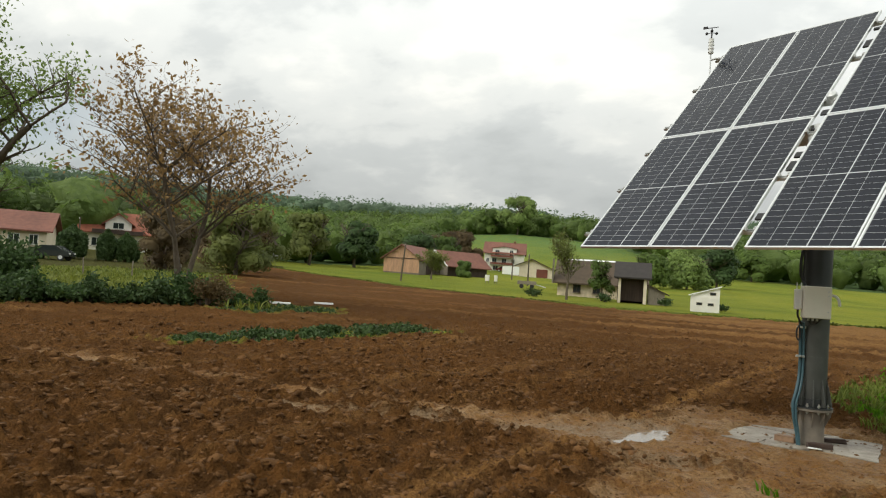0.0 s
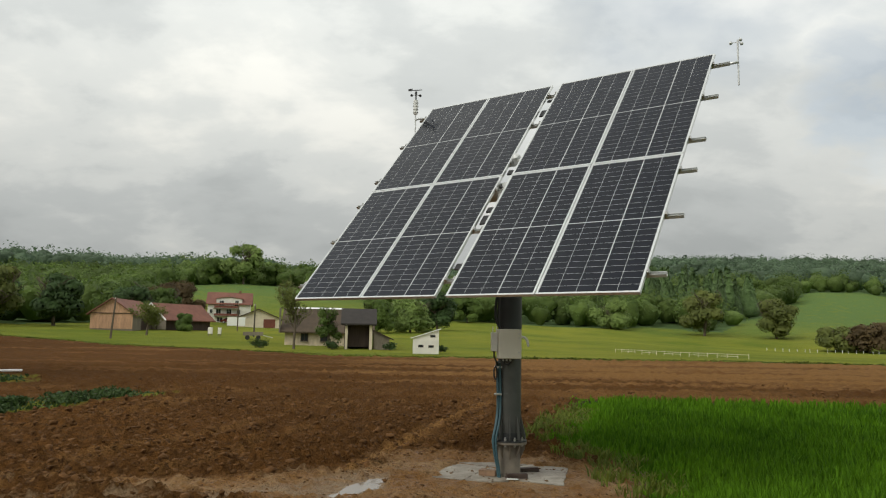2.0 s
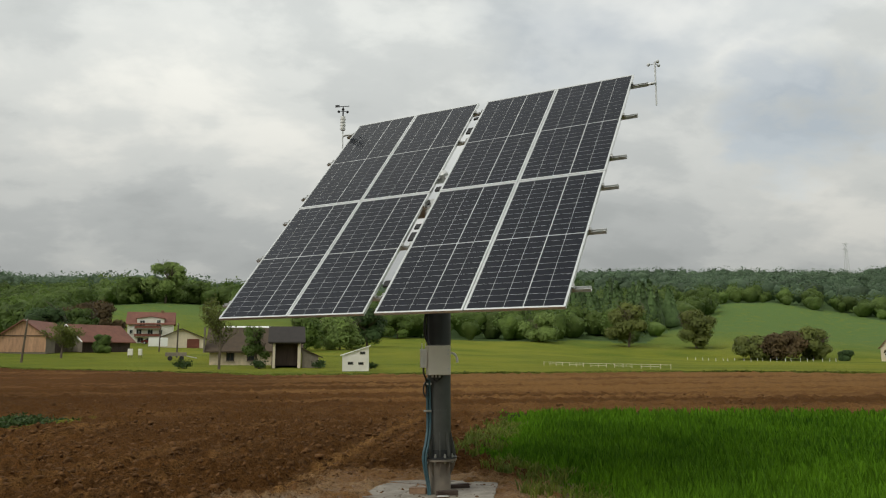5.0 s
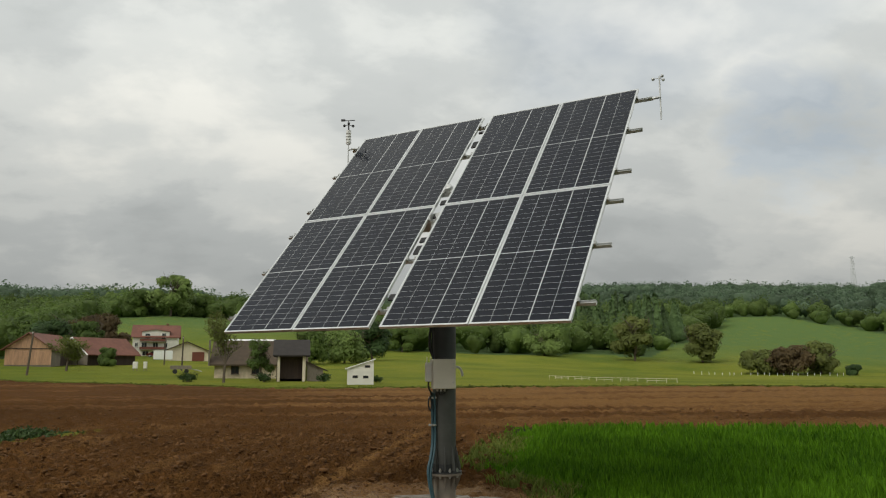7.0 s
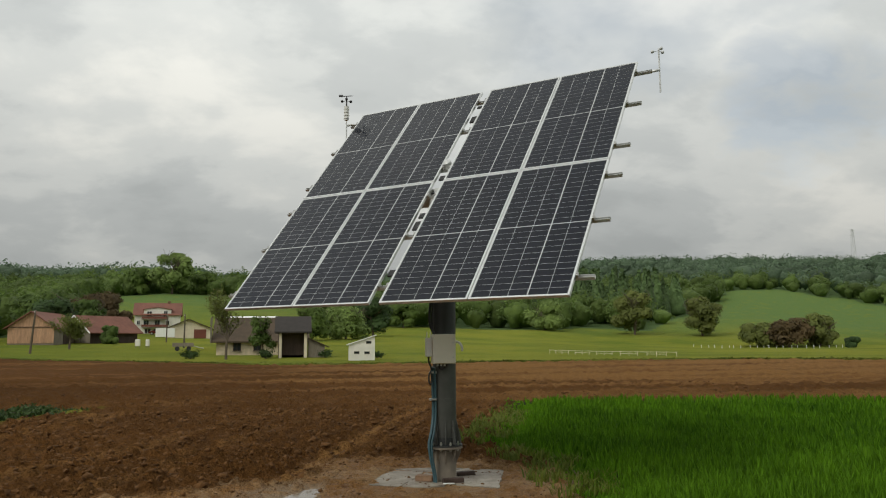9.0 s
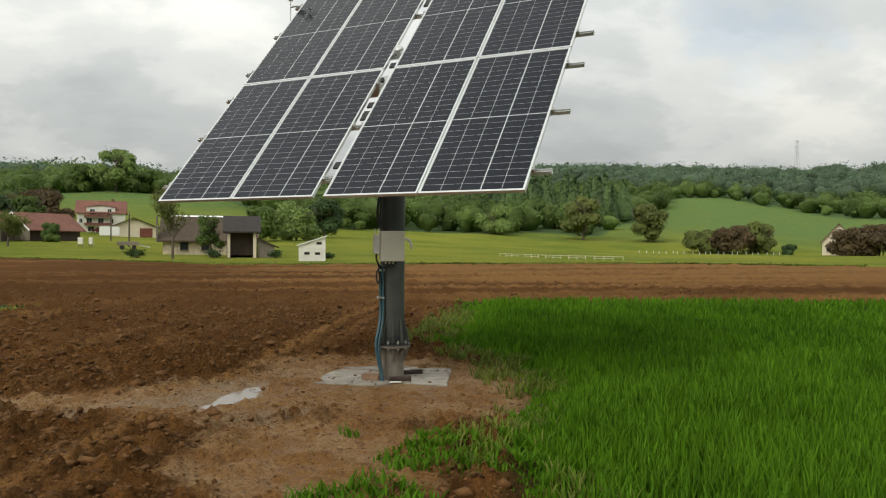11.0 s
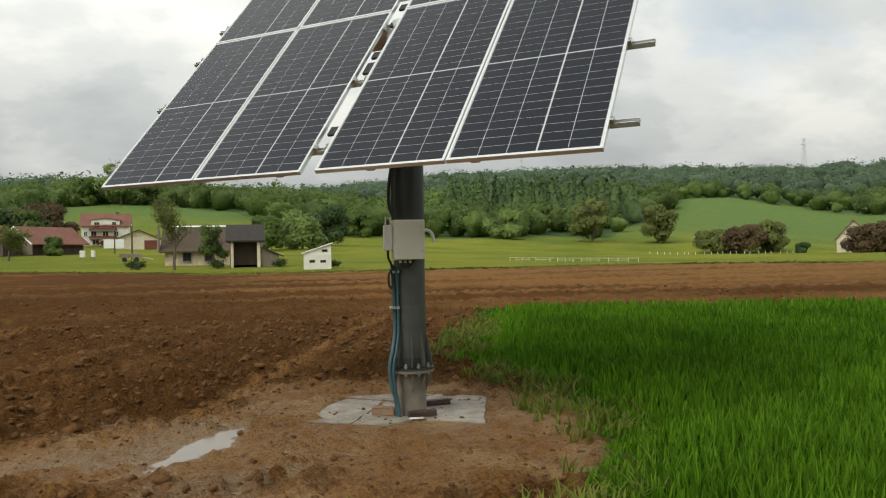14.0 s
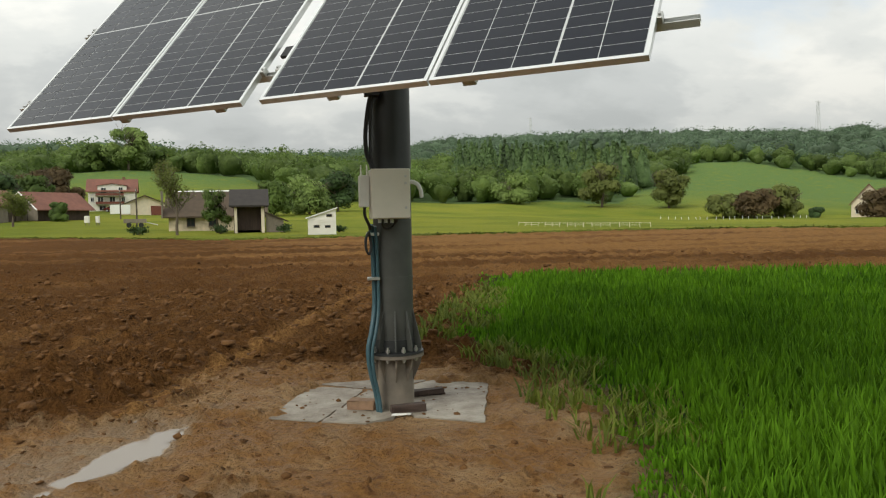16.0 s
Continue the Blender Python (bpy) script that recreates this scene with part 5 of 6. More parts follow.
def tree(name, x, y, height, spread, leaves, leaf, foliage, label, seed, stems=1, bare=0.25, bark="bark", droop=0.0, thick=0.035, z=None, category="tree", fill=0.0, group="", depth=3, lobed=False):
    """A tapered trunk that forks into limbs and twigs, and leaves along them."""
    rng = np.random.default_rng(seed)
    rnd = random.Random(seed)
    root = thing(name, pose(x, y, land_at(x, y) - 0.05 if z is None else z), label, category, group)
    segs, tips = [], []

    def grow(p, d, length, r, level):
        n = 4 if level < 2 else 3
        for i in range(n):
            bend = Vector((rnd.uniform(-1, 1), rnd.uniform(-1, 1), rnd.uniform(-0.5, 0.9) - droop * level)) * (0.10 + 0.07 * level)
            d = (d + bend).normalized()
            q = p + d * (length / n)
            r2 = r * (0.86 if level else 0.9)
            segs.append((p, q, r, r2))
            p, r = q, r2
            if level >= depth - 1:
                tips.append((p, r))
            if level < depth and (i > 0 or level > 0):
                for _ in range(2 if level else 2 + (i > 1)):
                    a = rnd.uniform(0, 2 * math.pi)
                    out = Vector((math.cos(a), math.sin(a), rnd.uniform(0.15, 0.8)))
                    e = (d * 0.55 + out * (0.75 + 0.1 * level)).normalized()
                    grow(p, e, length * rnd.uniform(0.42, 0.62), r * 0.55, level + 1)
        tips.append((p, r))

    for s in range(stems):
        a = 2 * math.pi * s / max(stems, 1) + 0.4
        lean = Vector((math.cos(a), math.sin(a), 0)) * (0.13 if stems > 1 else 0.04)
        grow(Vector((0.12 * math.cos(a), 0.12 * math.sin(a), 0)), (Vector((0, 0, 1)) + lean).normalized(), height * 0.62, height * thick / math.sqrt(stems), 0)
    pts = np.array([t[0] for t in tips])
    # bring the crown to its height and spread
    top, wide = pts[:, 2].max(), np.percentile(np.hypot(pts[:, 0], pts[:, 1]), 97)
    kz, kx = height / top, spread / wide

    def fit(p):
        f = min(1, p.z / (0.35 * top))
        k = 1 + (kx - 1) * f
        rad = math.hypot(p.x, p.y) * k
        room = spread * math.sqrt(max(0.10, 1 - (max(0, p.z / top - 0.5) / 0.56) ** 2))
        k *= min(1, room / max(rad, 1e-3))
        return Vector((p.x * k, p.y * k, p.z * kz))
    verts, faces = [], []
    tube_rows([(fit(a), fit(b), ra, rb) for a, b, ra, rb in segs], verts, faces, 5 if depth > 2 else 4)
    rawmesh("trunk", verts, faces, M[bark], root, smooth=True)
    pts = np.array([fit(t[0]) for t in tips if t[0].z > bare * top])
    pick = pts[rng.integers(0, len(pts), leaves)]
    c = pick + rng.normal(size=(leaves, 3)) * (0.02 + fill) * height
    out = None
    if lobed:
        # a bushy crown down to near the ground: many overlapping rounded boughs
        k = 16
        t = rng.uniform(0.14, 0.84, k)
        a = rng.uniform(0, 2 * math.pi, k)
        w = spread * np.sqrt(np.clip(1 - ((t - 0.42) / 0.55) ** 2, 0.05, 1)) * rng.uniform(0.25, 0.78, k)
        boughs = np.stack([w * np.cos(a), w * np.sin(a), t * height], 1)
        size = rng.uniform(0.30, 0.48, k) * spread
        pick = rng.integers(0, k, leaves)
        out = rng.normal(size=(leaves, 3))
        out /= np.linalg.norm(out, axis=1)[:, None]
        out[:, 2] = np.abs(out[:, 2]) * np.where(rng.uniform(0, 1, leaves) < 0.7, 1, -1)
        c = boughs[pick] + out * size[pick][:, None] * rng.uniform(0.55, 1.12, (leaves, 1)) * (1, 1, 0.8)
        c[:, 2] = np.clip(c[:, 2], 0.03 * height, height * 1.02)
    v, f = leaf_quads(c, leaf, rng, 0.5, out)
    ob = quad_mesh("crown", v, f, M[foliage], root)
    if lobed:
        soft_normals(ob, out)
        tone = np.repeat(rng.uniform(-0.22, 0.22, 16)[pick], 4) + (0.25 if "fresh" in foliage else 0)
        ob.data.attributes.new("tone", "FLOAT", "POINT").data.foreach_set("value", tone.astype(np.float32))
    return root


tree("tree", -21.9, 17.7, 10.4, 5.4, 5600, 0.11, "leaf_rust", "budding tree with rust-brown young leaves and several stems", 3, stems=3, bare=0.22, thick=0.022)
tree("tree", -31.6, 14.4, 14.0, 5.3, 10500, 0.11, "leaf_fresh", "tall tree with fresh pale green leaves", 8, stems=1, bare=0.2, fill=0.012)
tree("tree", -8.4, 67.0, 4.5, 1.45, 2600, 0.14, "leaf_mid", "small dense round green tree before the farmhouse", 12, bare=0.2, lobed=True, depth=2)
tree("tree", -11.2, 61.6, 6.9, 2.0, 2000, 0.11, "leaf_olive", "thin young tree with sparse leaves at the field edge", 13, bare=0.25, thick=0.02)
tree("tree", -35.8, 94.9, 4.5, 2.7, 3000, 0.13, "leaf_olive", "spreading apple tree with grey-green leaves", 14, bare=0.3, fill=0.03)
for i, (x, y, h, s, fol, lab) in enumerate((
    (-66.3, 114.6, 10.5, 4.6, "leaf_olive", "rounded olive-green tree behind the village"), (-62.8, 127.3, 10.5, 4.2, "leaf_deep", "dark green tree beside the village houses"),
    (-74.0, 128.0, 9.5, 4.5, "leaf_deep", "dark green tree behind brown roofs"), (-56.0, 140.0, 9.0, 4.5, "leaf_mid", "green tree behind the barn"), (-48.0, 142.0, 8.0, 4.0, "leaf_mid", "green tree behind the barn"),
    (-53.0, 165.0, 10.0, 6.0, "leaf_red", "red-brown leaved tree behind the barn"), (-49.0, 166.0, 6.0, 4.0, "leaf_red", "red-brown leaved tree near the tall house"),
    (1.4, 149.0, 8.0, 5.5, "leaf_fresh", "fresh green willow behind the hut"), (-5.5, 140.0, 7.0, 4.2, "leaf_mid", "green tree behind the farmhouse"), (8.5, 172.0, 9.5, 5.5, "leaf_deep", "dark green tree behind the willow"),
    (20.0, 215.0, 8.0, 5.5, "leaf_mid", "green tree at the foot of the wooded hill"),
    (88.4, 202.0, 14.0, 6.6, "leaf_olive", "big round olive-green tree at the foot of the hill"), (64.0, 214.0, 8.5, 6.5, "leaf_fresh", "fresh green bushy tree at the foot of the hill"),
    (105.8, 193.8, 11.8, 5.8, "leaf_olive", "olive-green tree on the valley meadow"),
    (109.0, 157.5, 7.0, 6.0, "leaf_red", "red-brown leaved bushy tree on the meadow"), (104.0, 163.0, 6.0, 4.5, "leaf_olive", "olive-green bushy tree on the meadow"), (117.0, 157.0, 8.2, 4.5, "leaf_olive", "olive-green tree by the far house"),
    (118.6, 128.6, 6.2, 5.0, "leaf_red", "red-brown leaved tree before the far house"), (123.2, 125.0, 6.6, 5.5, "leaf_red", "red-brown leaved tree beside the far house"),
    (118.5, 148.0, 2.6, 1.8, "leaf_deep", "small dark round bush on the meadow"),
    (-68.0, 313.6, 19.0, 9.0, "leaf_fresh", "broad green tree on the brow of the hill meadow"), (-56.0, 326.0, 10.0, 6.0, "leaf_mid", "green bushy tree on the brow of the hill meadow"), (-82.0, 318.0, 11.0, 7.0, "leaf_mid", "green tree on the brow of the hill meadow"),
    (-37.0, 118.0, 3.0, 1.6, "leaf_mid", "small green bush by the low farm shed"), (-78.0, 108.0, 9.0, 4.5, "leaf_olive", "olive-green tree among the village houses"), (-92.0, 104.0, 11.0, 5.0, "leaf_mid", "tall green tree behind the orange-roofed house"), (-96.0, 90.0, 12.0, 6.0, "leaf_fresh", "tall fresh green tree behind the village"), (-98.0, 72.0, 13.0, 6.5, "leaf_mid", "tall green tree behind the low house"), (-60.0, 88.0, 7.0, 3.5, "leaf_olive", "olive-green tree at the village edge"),
    (-45.0, 46.0, 6.0, 3.0, "leaf_red", "young brown-leaved tree before the village houses"), (-42.5, 53.5, 7.5, 3.6, "leaf_olive", "olive-brown tree at the village edge"), (-48.0, 62.0, 8.0, 4.0, "leaf_red", "brown-leaved tree beside the orange-roofed house"),
    (-90.0, 60.0, 14.0, 6.5, "leaf_mid", "tall green tree behind the low house"), (-70.0, 100.0, 9.0, 5.0, "leaf_olive", "olive-green tree among the village houses"), (-50.0, 128.0, 8.0, 4.5, "leaf_deep", "dark green tree behind the barn"),
)):
    far = math.hypot(x, y)
    tree("tree", x, y, h, s, int(3500 + 9000 * min(1, 60 / far)), 0.0015 * far + 0.012 * h, fol, lab, 30 + i, bare=0.12, depth=2, lobed=True)


def columnar(x, y, h, r, label, seed):
    """A clipped dark conifer: short stem and a dense pointed crown of small sprays."""
    rng = np.random.default_rng(seed)
    root = thing("cypress", pose(x, y, land_at(x, y)), label, "conifer", "dark conifers in the village")
    part("trunk", rod(bmesh.new(), (0, 0, -0.2), (0, 0, h * 0.5), 0.12, 0.06, 8), M["bark"], root)
    n = 2600
    t = rng.uniform(0, 1, n) ** 0.8
    rad = r * np.sqrt(np.clip(1 - (2 * t - 0.75) ** 2 / 1.6, 0.03, 1)) * np.where(t > 0.75, (1.02 - t) / 0.27, 1) * rng.uniform(0.75, 1.03, n)
    a = rng.uniform(0, 2 * math.pi, n)
    v, f = leaf_quads(np.stack([rad * np.cos(a), rad * np.sin(a), 0.15 + t * h], 1), 0.22, rng)
    quad_mesh("crown", v, f, M["needle"], root)


for i, (x, y, h, r) in enumerate(((-60.6, 51.6, 3.3, 1.45), (-58.2, 53.8, 3.1, 0.9), (-56.8, 55.0, 2.9, 0.95), (-57.4, 56.5, 2.4, 0.9))):
    columnar(x, y, h, r, "dark green clipped conifer before the village houses", 90 + i)


def bush(x, y, h, r, foliage, label, seed, n=1800, leaf=0.07, group=""):
    """A low shrub: woody shoots from one foot and leaves in uneven clumps."""
    rng = np.random.default_rng(seed)
    root = thing("bush", pose(x, y, float(surface(np.array([x]), np.array([y]))[0][0]) - 0.04), label, "bush", group)
    verts, faces, ends = [], [], []
    for k in range(16):
        a, q = rng.uniform(0, 2 * math.pi), rng.uniform(0.2, 1)
        e = Vector((r * q * math.cos(a), r * q * math.sin(a), h * (1.05 - 0.55 * q * q) * rng.uniform(0.7, 1)))
        m = e * 0.5 + Vector((0, 0, 0.12 * h))
        tube_rows([(Vector((0, 0, 0)), m, 0.02, 0.014), (m, e, 0.014, 0.005)], verts, faces, 4)
        ends += [e, e * 0.8 + Vector((0, 0, 0.03)), m, e * 0.65]
    rawmesh("stem", verts, faces, M["bark"], root)
    ends = np.array(ends)
    c = ends[rng.integers(0, len(ends), n)] + rng.normal(size=(n, 3)) * (0.16 * r, 0.16 * r, 0.11 * h)
    c[:, 2] = np.clip(c[:, 2], 0.03, None)
    v, f = leaf_quads(c, leaf, rng)
    quad_mesh("foliage", v, f, M[foliage], root)
    return root


rb = random.Random(5)
for i in range(14):
    t = i / 13
    az, r = -49.5 + 16.0 * t, 25.2 + 3.8 * t + rb.uniform(-0.4, 1.2)
    x, y = EYE_X + r * math.sin(radians(az)), EYE_Y + r * math.cos(radians(az))
    bush(x, y, rb.uniform(0.4, 1.15), rb.uniform(0.6, 1.05), rb.choice(("weed", "leaf_deep", "weed")), "dark green weedy bush along the field verge", 200 + i, 1500, 0.075, "bushes along the verge")
bush(-17.6, 13.4, 1.05, 0.95, "leaf_red", "red-brown shrub at the foot of the budding tree", 230, 1800, 0.06)
bush(-16.0, 14.4, 0.85, 0.42, "leaf_deep", "small upright dark evergreen shrub", 231, 1400, 0.05)
bush(-23.9, 10.6, 1.95, 1.5, "leaf_deep", "large dark green hedge bush on the verge", 232, 3600, 0.09)
bush(-25.2, 9.2, 1.9, 1.5, "leaf_deep", "large dark green hedge bush on the verge", 233, 3600, 0.09)
for i, (x, y, h, r) in enumerate(((-10.3, 4.9, 0.30, 0.75), (-9.7, 6.2, 0.24, 0.5), (-9.3, 8.6, 0.26, 0.8), (-8.8, 10.2, 0.28, 0.9), (-10.6, 3.2, 0.2, 0.5), (-9.9, 7.4, 0.2, 0.4))):
    bush(x, y, h, r, "weed", "low clump of dark weeds on the ploughed soil", 240 + i, 1100, 0.05, "weed clumps on the field")
for i, (x, y, h, r) in enumerate(((-14.6, 63.5, 1.0, 0.9), (-7.6, 63.0, 0.9, 0.9), (-2.0, 64.2, 0.8, 0.8), (2.9, 62.0, 0.6, 0.6))):
    bush(x, y, h, r, "weed", "green bush in the grass by the farmhouse", 260 + i, 700, 0.10, "bushes by the farmhouse")


# ---- woods on the hills ----
def broad_template(rng, n):
    """A lumpy crown of leaf clumps of unit height."""
    lobes = rng.normal(size=(7, 3)) * (0.17, 0.17, 0.13) + (0, 0, 0.50)
    c = lobes[rng.integers(0, 7, n)]
    d = rng.normal(size=(n, 3))
    d /= np.linalg.norm(d, axis=1)[:, None]
    d[:, 2] = np.where(d[:, 2] < -0.3, -d[:, 2], d[:, 2])
    core = np.arange(n) < n // 4
    far = np.where(core, 0.11, rng.uniform(0.14, 0.23, n))
    return c + d * far[:, None], d, np.where(core, 1.6, 1.0)[:, None], lobes


def spruce_template(rng, n):
    t = rng.uniform(0, 1, n) ** 0.75
    a = rng.uniform(0, 2 * math.pi, n)
    tier = 0.75 + 0.25 * np.cos(t * 2 * math.pi * 7)
    r = 0.20 * (1 - t) * tier * rng.uniform(0.7, 1.05, n) + 0.008
    c = np.stack([r * np.cos(a), r * np.sin(a), 0.05 + 0.95 * t], 1)
    return c, np.stack([np.cos(a), np.sin(a), 0.5 + 0 * a], 1), 1.0 + 0 * t[:, None], None


def canopy_shape(lobes, rng, fine):
    """The closed, lumpy body of one crown of unit height, over its lobes or a slim cone."""
    bm = bmesh.new()
    bmesh.ops.create_icosphere(bm, subdivisions=fine, radius=1)
    d = np.array([v.co[:] for v in bm.verts])
    tri = np.array([[v.index for v in f.verts] for f in bm.faces])
    bm.free()
    if lobes is None:
        t = (d[:, 2] + 1) / 2
        w = 0.17 * (1 - t) * rng.uniform(0.75, 1.2, len(d)) / np.maximum(np.hypot(d[:, 0], d[:, 1]), 0.3)
        return np.stack([d[:, 0] * w, d[:, 1] * w, 0.04 + 0.94 * t], 1), tri
    reach = ((lobes - (0, 0, 0.5)) @ d.T).max(0) * 0.66 + 0.10 * rng.uniform(0.6, 1.3, len(d))
    v = d * reach[:, None] + (0, 0, 0.48)
    v[:, 2] = np.where(d[:, 2] < -0.6, v[:, 2] * 0.3, v[:, 2])
    return v, tri


def plant_wood(name, r0, r1, az0, az1, step, height, clumps, size, material, label, seed, kind="broad", keep=1.0, belt=None):
    rng = np.random.default_rng(seed)
    shapes = [(broad_template if kind == "broad" else spruce_template)(rng, clumps) for _ in range(6)]
    bodies = [canopy_shape(q[3], rng, 2 if clumps > 60 else 1) for q in shapes]
    hulls, hull_tris, hull_tones, count = [], [], [], 0
    vs, tones, outs, r = [], [], [], r0
    while r < r1:
        n = max(1, int(radians(az1 - az0) * r / step))
        az = np.radians(az0 + (az1 - az0) * (np.arange(n) + rng.uniform(0, 1, n)) / n)
        rr = r + rng.uniform(-0.5, 0.5, n) * step
        x, y = EYE_X + rr * np.sin(az), EYE_Y + rr * np.cos(az)
        ok = (rng.uniform(0, 1, n) < keep) & ((wooded(x, y) > 0.5) if belt is None else belt(x, y))
        x, y = x[ok], y[ok]
        if len(x):
            z = land(x, y)
            for i in range(len(x)):
                h = height * rng.uniform(0.6, 1.3)
                pick = rng.integers(0, 6)
                c, d, big, _ = shapes[pick]
                t = rng.uniform(0, 6.28)
                k = h * rng.uniform(1.0, 1.5)
                ct, st = math.cos(t), math.sin(t)
                c = np.stack([(c[:, 0] * ct - c[:, 1] * st) * k, (c[:, 0] * st + c[:, 1] * ct) * k, c[:, 2] * h - 0.04 * h], 1) + (x[i], y[i], z[i])
                d = np.stack([d[:, 0] * ct - d[:, 1] * st, d[:, 0] * st + d[:, 1] * ct, d[:, 2]], 1)
                vs.append(leaf_quads(c, size * h * big, rng, 0.7, d)[0])
                outs.append(d)
                shade = np.clip(rng.normal() * 0.38, -1, 1)
                tones.append(np.full(4 * len(c), shade))
                b, tri = bodies[pick]
                hulls.append(np.stack([(b[:, 0] * ct - b[:, 1] * st) * k, (b[:, 0] * st + b[:, 1] * ct) * k, b[:, 2] * h - 0.04 * h], 1) + (x[i], y[i], z[i]))
                hull_tris.append(tri + count)
                hull_tones.append(np.full(len(b), shade))
                count += len(b)
        r += step * 0.9
    v = np.concatenate(vs)
    ob = quad_mesh(name, v, np.arange(len(v)).reshape(-1, 4), M[material])
    soft_normals(ob, np.concatenate(outs), 0.9)
    ob.data.attributes.new("tone", "FLOAT", "POINT").data.foreach_set("value", np.concatenate(tones).astype(np.float32))
    body = quad_mesh("canopy", np.concatenate(hulls), np.concatenate(hull_tris), M[material], ob)
    body.data.shade_smooth()
    body.data.attributes.new("tone", "FLOAT", "POINT").data.foreach_set("value", np.concatenate(hull_tones).astype(np.float32))
    tagged(body, kind="stuff")
    return tagged(ob, label, "woodland", kind="stuff")


def spruce_zone(az, r):
    return (az > 12) & (az < 28.5) & (r > 285) & (r < 445 - 8.5 * (az - 14))


def spruce_belt(x, y):
    az, r = polar(x, y)
    return (wooded(x, y) > 0.5) & spruce_zone(az, r)


def leaf_front(x, y):
    az, r = polar(x, y)
    return (wooded(x, y) > 0.5) & ~spruce_zone(az, r)


plant_wood("spruce_wood", 285, 460, 12, 28.5, 8.0, 17, 110, 0.040, "needle", "dark spruce wood on the lower hillside", 301, "spruce", 1.0, spruce_belt)
plant_wood("mixed_wood", 125, 470, -56, 52, 9.0, 12, 165, 0.034, "hill_leaf", "mixed green wood along the foot of the hills", 302, "broad", 0.92, leaf_front)
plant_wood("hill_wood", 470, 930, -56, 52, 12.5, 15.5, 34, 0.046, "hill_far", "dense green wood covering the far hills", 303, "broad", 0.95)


# ---- young wheat, dry edge grass and weeds ----
def blades(name, x, y, h, material, label, seed, per=5, width=0.0045, lean=0.35, category="wheat"):
    rng = np.random.default_rng(seed)
    x, y, h = np.repeat(x, per), np.repeat(y, per), np.repeat(h, per)
    n = len(x)
    x, y = x + rng.normal(size=n) * 0.03, y + rng.normal(size=n) * 0.03
    z = surface(x, y)[0] - 0.015
    h = h * rng.uniform(0.65, 1.15, n)
    a = rng.uniform(0, 2 * math.pi, n)
    la = lean * h * rng.uniform(0.2, 1.2, n)
    dx, dy = np.cos(a), np.sin(a)
    w = width * (1 + np.hypot(x - EYE_X, y - EYE_Y) / 7) * rng.uniform(0.7, 1.3, n)
    sx, sy = -dy * w, dx * w
    base = np.stack([x, y, z], 1)
    side = np.stack([sx, sy, 0 * w], 1)
    mid = base + np.stack([dx * la * 0.35, dy * la * 0.35, h * 0.6], 1)
    tip = base + np.stack([dx * la, dy * la, h * (1 - 0.12 * rng.uniform(0, 1, n))], 1)
    v = np.stack([base - side, base + side, mid + side * 0.9, mid - side * 0.9, tip + side * 0.12, tip - side * 0.12], 1).reshape(-1, 3)
    k = np.arange(n)[:, None] * 6
    f = np.concatenate([k + (0, 1, 2, 3), k + (3, 2, 4, 5)])
    return tagged(quad_mesh(name, v, f, M[material]), label, category, kind="stuff")


def scatter(x0, x1, y0, y1, step, rng):
    gx, gy = np.meshgrid(np.arange(x0, x1, step), np.arange(y0, y1, step))
    gx, gy = gx.ravel() + rng.uniform(-0.5, 0.5, gx.size) * step, gy.ravel() + rng.uniform(-0.5, 0.5, gx.size) * step
    return gx, gy


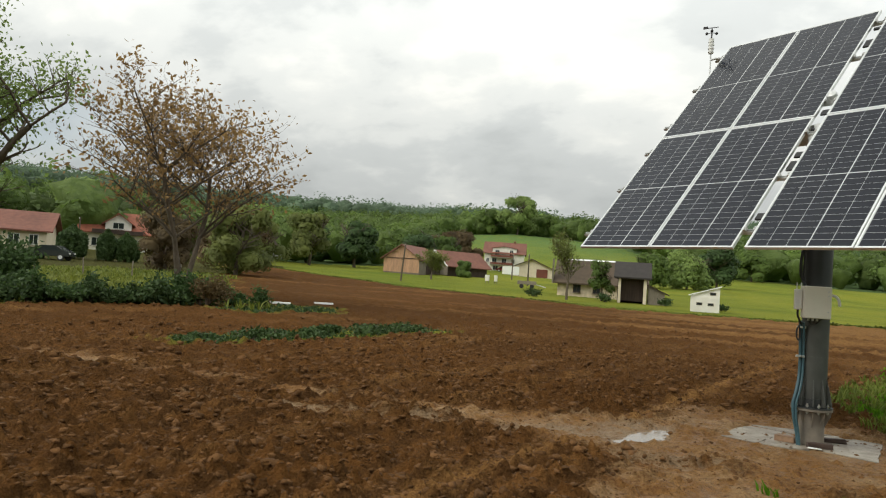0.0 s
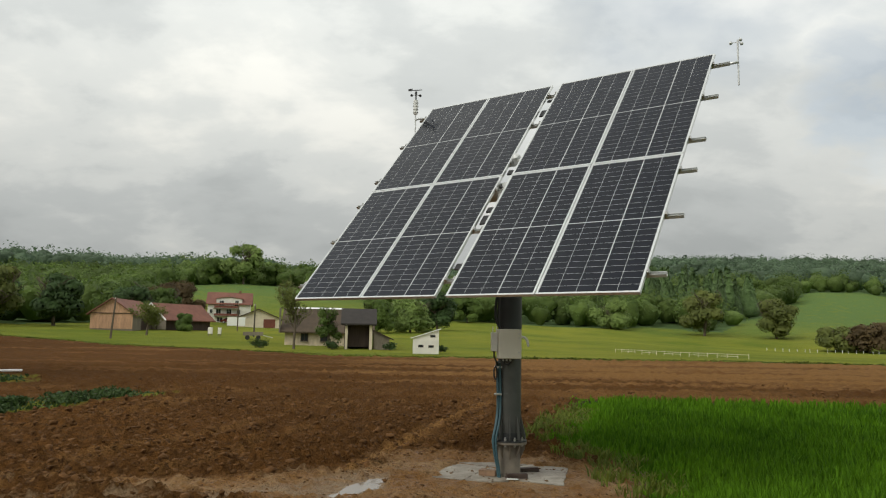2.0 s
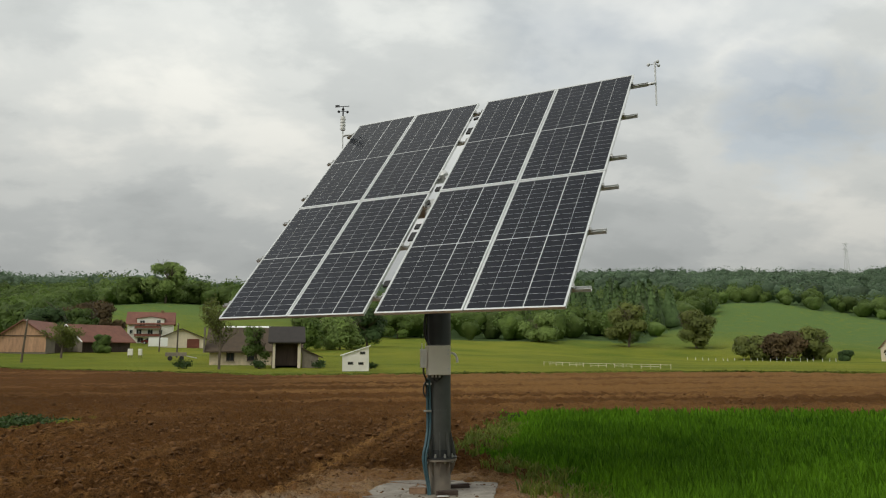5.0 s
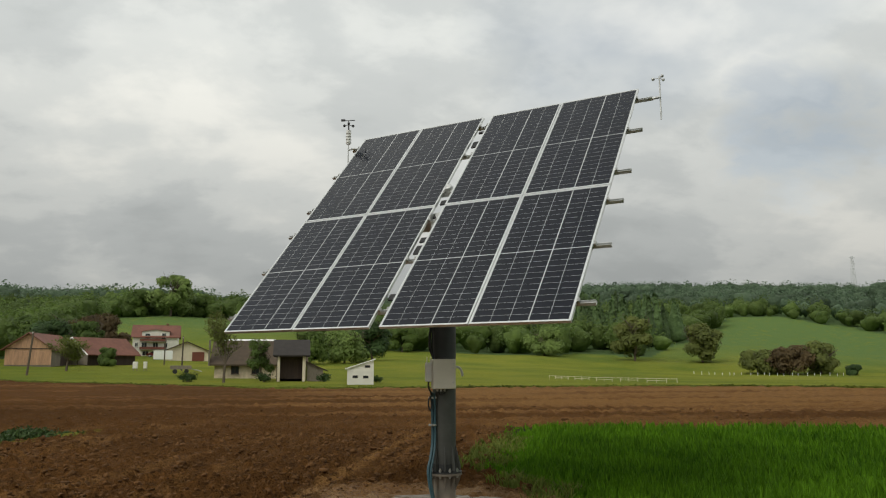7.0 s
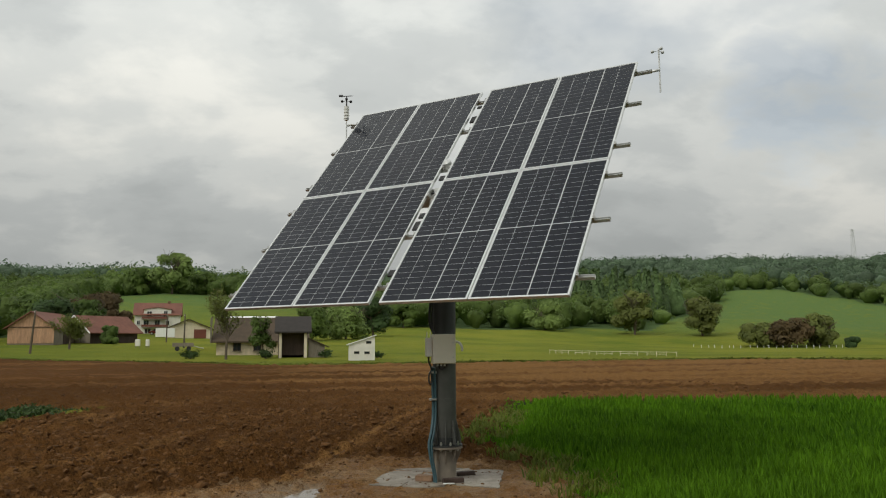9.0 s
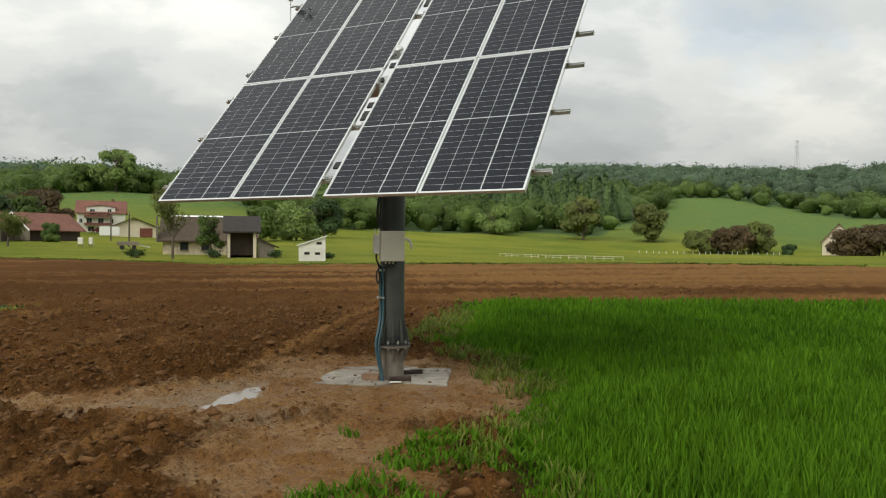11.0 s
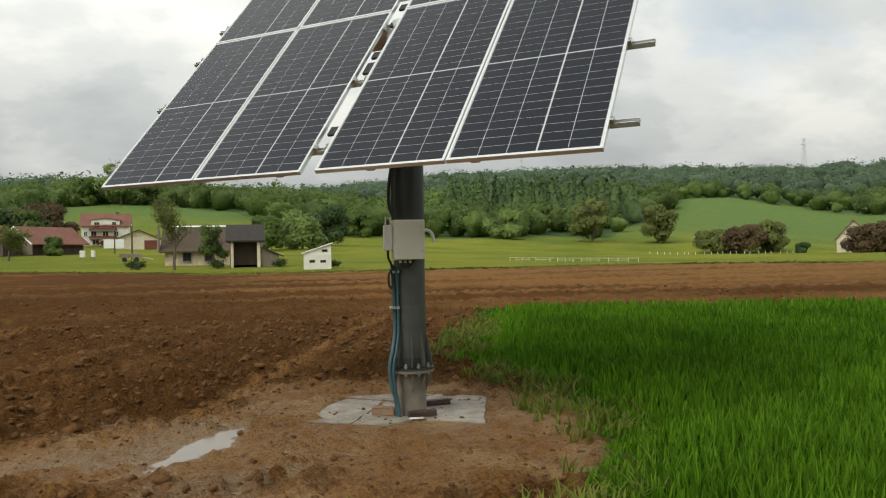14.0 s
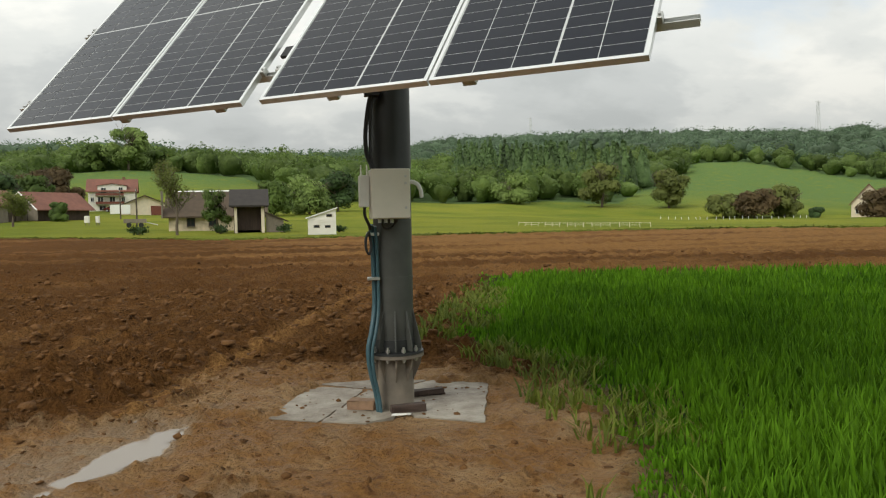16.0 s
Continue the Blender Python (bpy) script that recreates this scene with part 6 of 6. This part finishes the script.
def sow():
    rng = np.random.default_rng(77)
    xs, ys = [], []
    for lo, hi, step in ((0, 6.5, 0.062), (6.5, 11, 0.09), (11, 17, 0.135), (17, 45, 0.24)):
        x, y = scatter(-1.5, 6 + hi, -9, 12, step, rng)
        d = np.hypot(x - 0.2, y + 7.5)
        az, _ = polar(x, y)
        ok = (d >= lo) & (d < hi) & (crop_depth(x, y) > 0.02) & (az > -10) & (az < 62)
        xs.append(x[ok])
        ys.append(y[ok])
    x, y = np.concatenate(xs), np.concatenate(ys)
    h = np.interp(crop_depth(x, y), (0, 0.3, 0.7, 1.2), (0.05, 0.11, 0.24, 0.30)) * (0.75 + 0.5 * fractal(x * 0.7, y * 0.7, 3, 91))
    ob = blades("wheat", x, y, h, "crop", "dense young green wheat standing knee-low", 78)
    # Near blades darker, far ones lighter: shading by distance painted into the tone.
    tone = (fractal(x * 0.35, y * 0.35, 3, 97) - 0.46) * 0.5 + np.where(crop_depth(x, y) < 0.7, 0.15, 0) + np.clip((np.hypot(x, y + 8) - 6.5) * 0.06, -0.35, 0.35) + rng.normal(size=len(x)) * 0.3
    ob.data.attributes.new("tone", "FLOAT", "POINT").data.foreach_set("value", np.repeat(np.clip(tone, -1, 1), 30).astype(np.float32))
    x, y = scatter(-2.5, 6, -8, 8, 0.075, rng)
    c = crop_depth(x, y)
    n = fractal(x * 1.5, y * 1.5, 3, 95)
    ok = (c > -0.40) & (c < 0.55) & (n > 0.42) & (rng.uniform(0, 1, len(x)) < 0.5)
    blades("edge_grass", x[ok], y[ok], np.full(ok.sum(), 0.15), "edge", "dry yellowish grass at the edge of the wheat", 79, 4, 0.004, 0.9, "grass")
    x, y = scatter(-2.6, 1.2, -6.5, -2.6, 0.06, rng)
    n = fractal(x * 1.1, y * 1.1, 3, 96)
    ok = (n > 0.50) & (mud_level(x, y) < 0.9) & (crop_depth(x, y) > -1.5)
    blades("edge_weeds", x[ok], y[ok], np.full(ok.sum(), 0.10), "crop", "low green weeds creeping onto the bare mud", 80, 4, 0.005, 1.0, "weeds")
    x, y = scatter(-20, -6, 1, 22, 0.16, rng)
    m = meadow_depth(x, y)
    az, r = polar(x, y)
    ok = (m > 0.1) & (rng.uniform(0, 1, len(x)) < 0.75) & (az > -52)
    blades("verge_grass", x[ok], y[ok], np.full(ok.sum(), 0.09), "weed", "rough green grass on the weed strip", 81, 4, 0.006, 0.8, "grass")
    x, y = scatter(-48, -12, 6, 52, 0.42, rng)
    az, r = polar(x, y)
    ok = (meadow_depth(x, y) > 0.3) & (az < -31) & (az > -54) & (r < 70)
    blades("tall_grass", x[ok], y[ok], np.full(ok.sum(), 0.40), "crop_pale", "tall olive grass on the verge by the village", 82, 3, 0.006, 0.7, "grass")


sow()


def edge_growth():
    """Rough grass that stands along the far edge of the ploughed field."""
    rng = np.random.default_rng(123)
    n = 5200
    az = rng.uniform(-30, 42, n)
    r = np.interp(az, EDGE_AZ, EDGE_R) + np.abs(rng.normal(size=n)) * 1.6 - 0.3
    x, y = EYE_X + r * np.sin(np.radians(az)), EYE_Y + r * np.cos(np.radians(az))
    h = 0.07 + 0.25 * np.clip(fractal(x * 0.25, y * 0.25, 3, 131) - 0.35, 0, 1)
    ob = blades("edge_growth", x, y, h, "crop_pale", "rough yellow-green grass along the far field edge", 124, 3, 0.007, 0.7, "grass")
    tone = np.repeat((fractal(x * 0.15, y * 0.15, 2, 132) - 0.5) * 2.0, 18)
    ob.data.attributes.new("tone", "FLOAT", "POINT").data.foreach_set("value", np.clip(tone, -1, 1).astype(np.float32))


edge_growth()


def pad_crumbs():
    """Mud crumbs trodden onto the slabs."""
    rng = np.random.default_rng(55)
    n = 80
    x, y = rng.uniform(-0.8, 0.85, n), rng.uniform(-0.45, 0.75, n)
    ok = np.hypot(x, y) > 0.2
    x, y = x[ok], y[ok]
    bm = bmesh.new()
    bmesh.ops.create_icosphere(bm, subdivisions=1, radius=1)
    base = np.array([v.co for v in bm.verts])
    tri = np.array([[v.index for v in f.verts] for f in bm.faces])
    bm.free()
    s = np.clip(0.009 * rng.lognormal(0, 0.6, len(x)), 0.004, 0.03)
    v = base[None] * rng.uniform(0.5, 1.3, (len(x), len(base), 1)) * s[:, None, None] * (1.2, 1.2, 0.6) + np.stack([x, y, 0 * x - 0.004], 1)[:, None]
    f = tri[None] + (np.arange(len(x)) * len(base))[:, None, None]
    tagged(quad_mesh("mud_crumbs", v.reshape(-1, 3), f.reshape(-1, 3), M["soil"]), "small crumbs of mud trodden onto the slabs", "mud", kind="stuff")


pad_crumbs()


def clods():
    """Loose lumps of ploughed soil, thickest along the furrow crests."""
    rng = np.random.default_rng(99)
    bm = bmesh.new()
    bmesh.ops.create_icosphere(bm, subdivisions=1, radius=1)
    base = np.array([v.co for v in bm.verts])
    tri = np.array([[v.index for v in f.verts] for f in bm.faces])
    bm.free()
    xs = []
    for lo, hi, step, size in ((0, 7.5, 0.066, 0.018), (7.5, 12, 0.095, 0.024), (12, 20, 0.16, 0.032), (20, 32, 0.40, 0.038)):
        x, y = scatter(-26, 16, -9, 30, step, rng)
        _, d = polar(x, y)
        az, _ = polar(x, y)
        ok = (d >= lo) & (d < hi) & (crop_depth(x, y) < -0.05) & (meadow_depth(x, y) < 0.1) & (az > -55) & (az < 50) & (pool_level(x, y) < -0.1)
        ok &= rng.uniform(0, 1, len(x)) < np.clip(1.1 - 1.6 * np.clip(mud_level(x, y), 0, 1), 0.34, 1) * 0.8
        ok &= np.hypot(x, y) > 1.2
        xs.append(np.stack([x[ok], y[ok], size * rng.lognormal(0, 0.5, ok.sum())], 1))
    q = np.concatenate(xs)
    z = surface(q[:, 0], q[:, 1])[0]
    s = np.clip(q[:, 2], 0.008, 0.07)
    n = len(q)
    jit = rng.uniform(0.35, 1.55, (n, len(base), 1))
    s = s * np.where(mud_level(q[:, 0], q[:, 1]) > 0.2, 0.55, 1)
    sc = np.stack([s * rng.uniform(0.8, 1.4, n), s * rng.uniform(0.8, 1.4, n), s * rng.uniform(0.5, 0.9, n)], 1)
    v = base[None] * jit * sc[:, None] + np.stack([q[:, 0], q[:, 1], z - s * 0.16], 1)[:, None]
    f = tri[None] + (np.arange(n) * len(base))[:, None, None]
    ob = quad_mesh("soil_clods", v.reshape(-1, 3), f.reshape(-1, 3), M["soil"])
    tagged(ob, "loose brown clods of ploughed soil", "soil clods", kind="stuff")


clods()
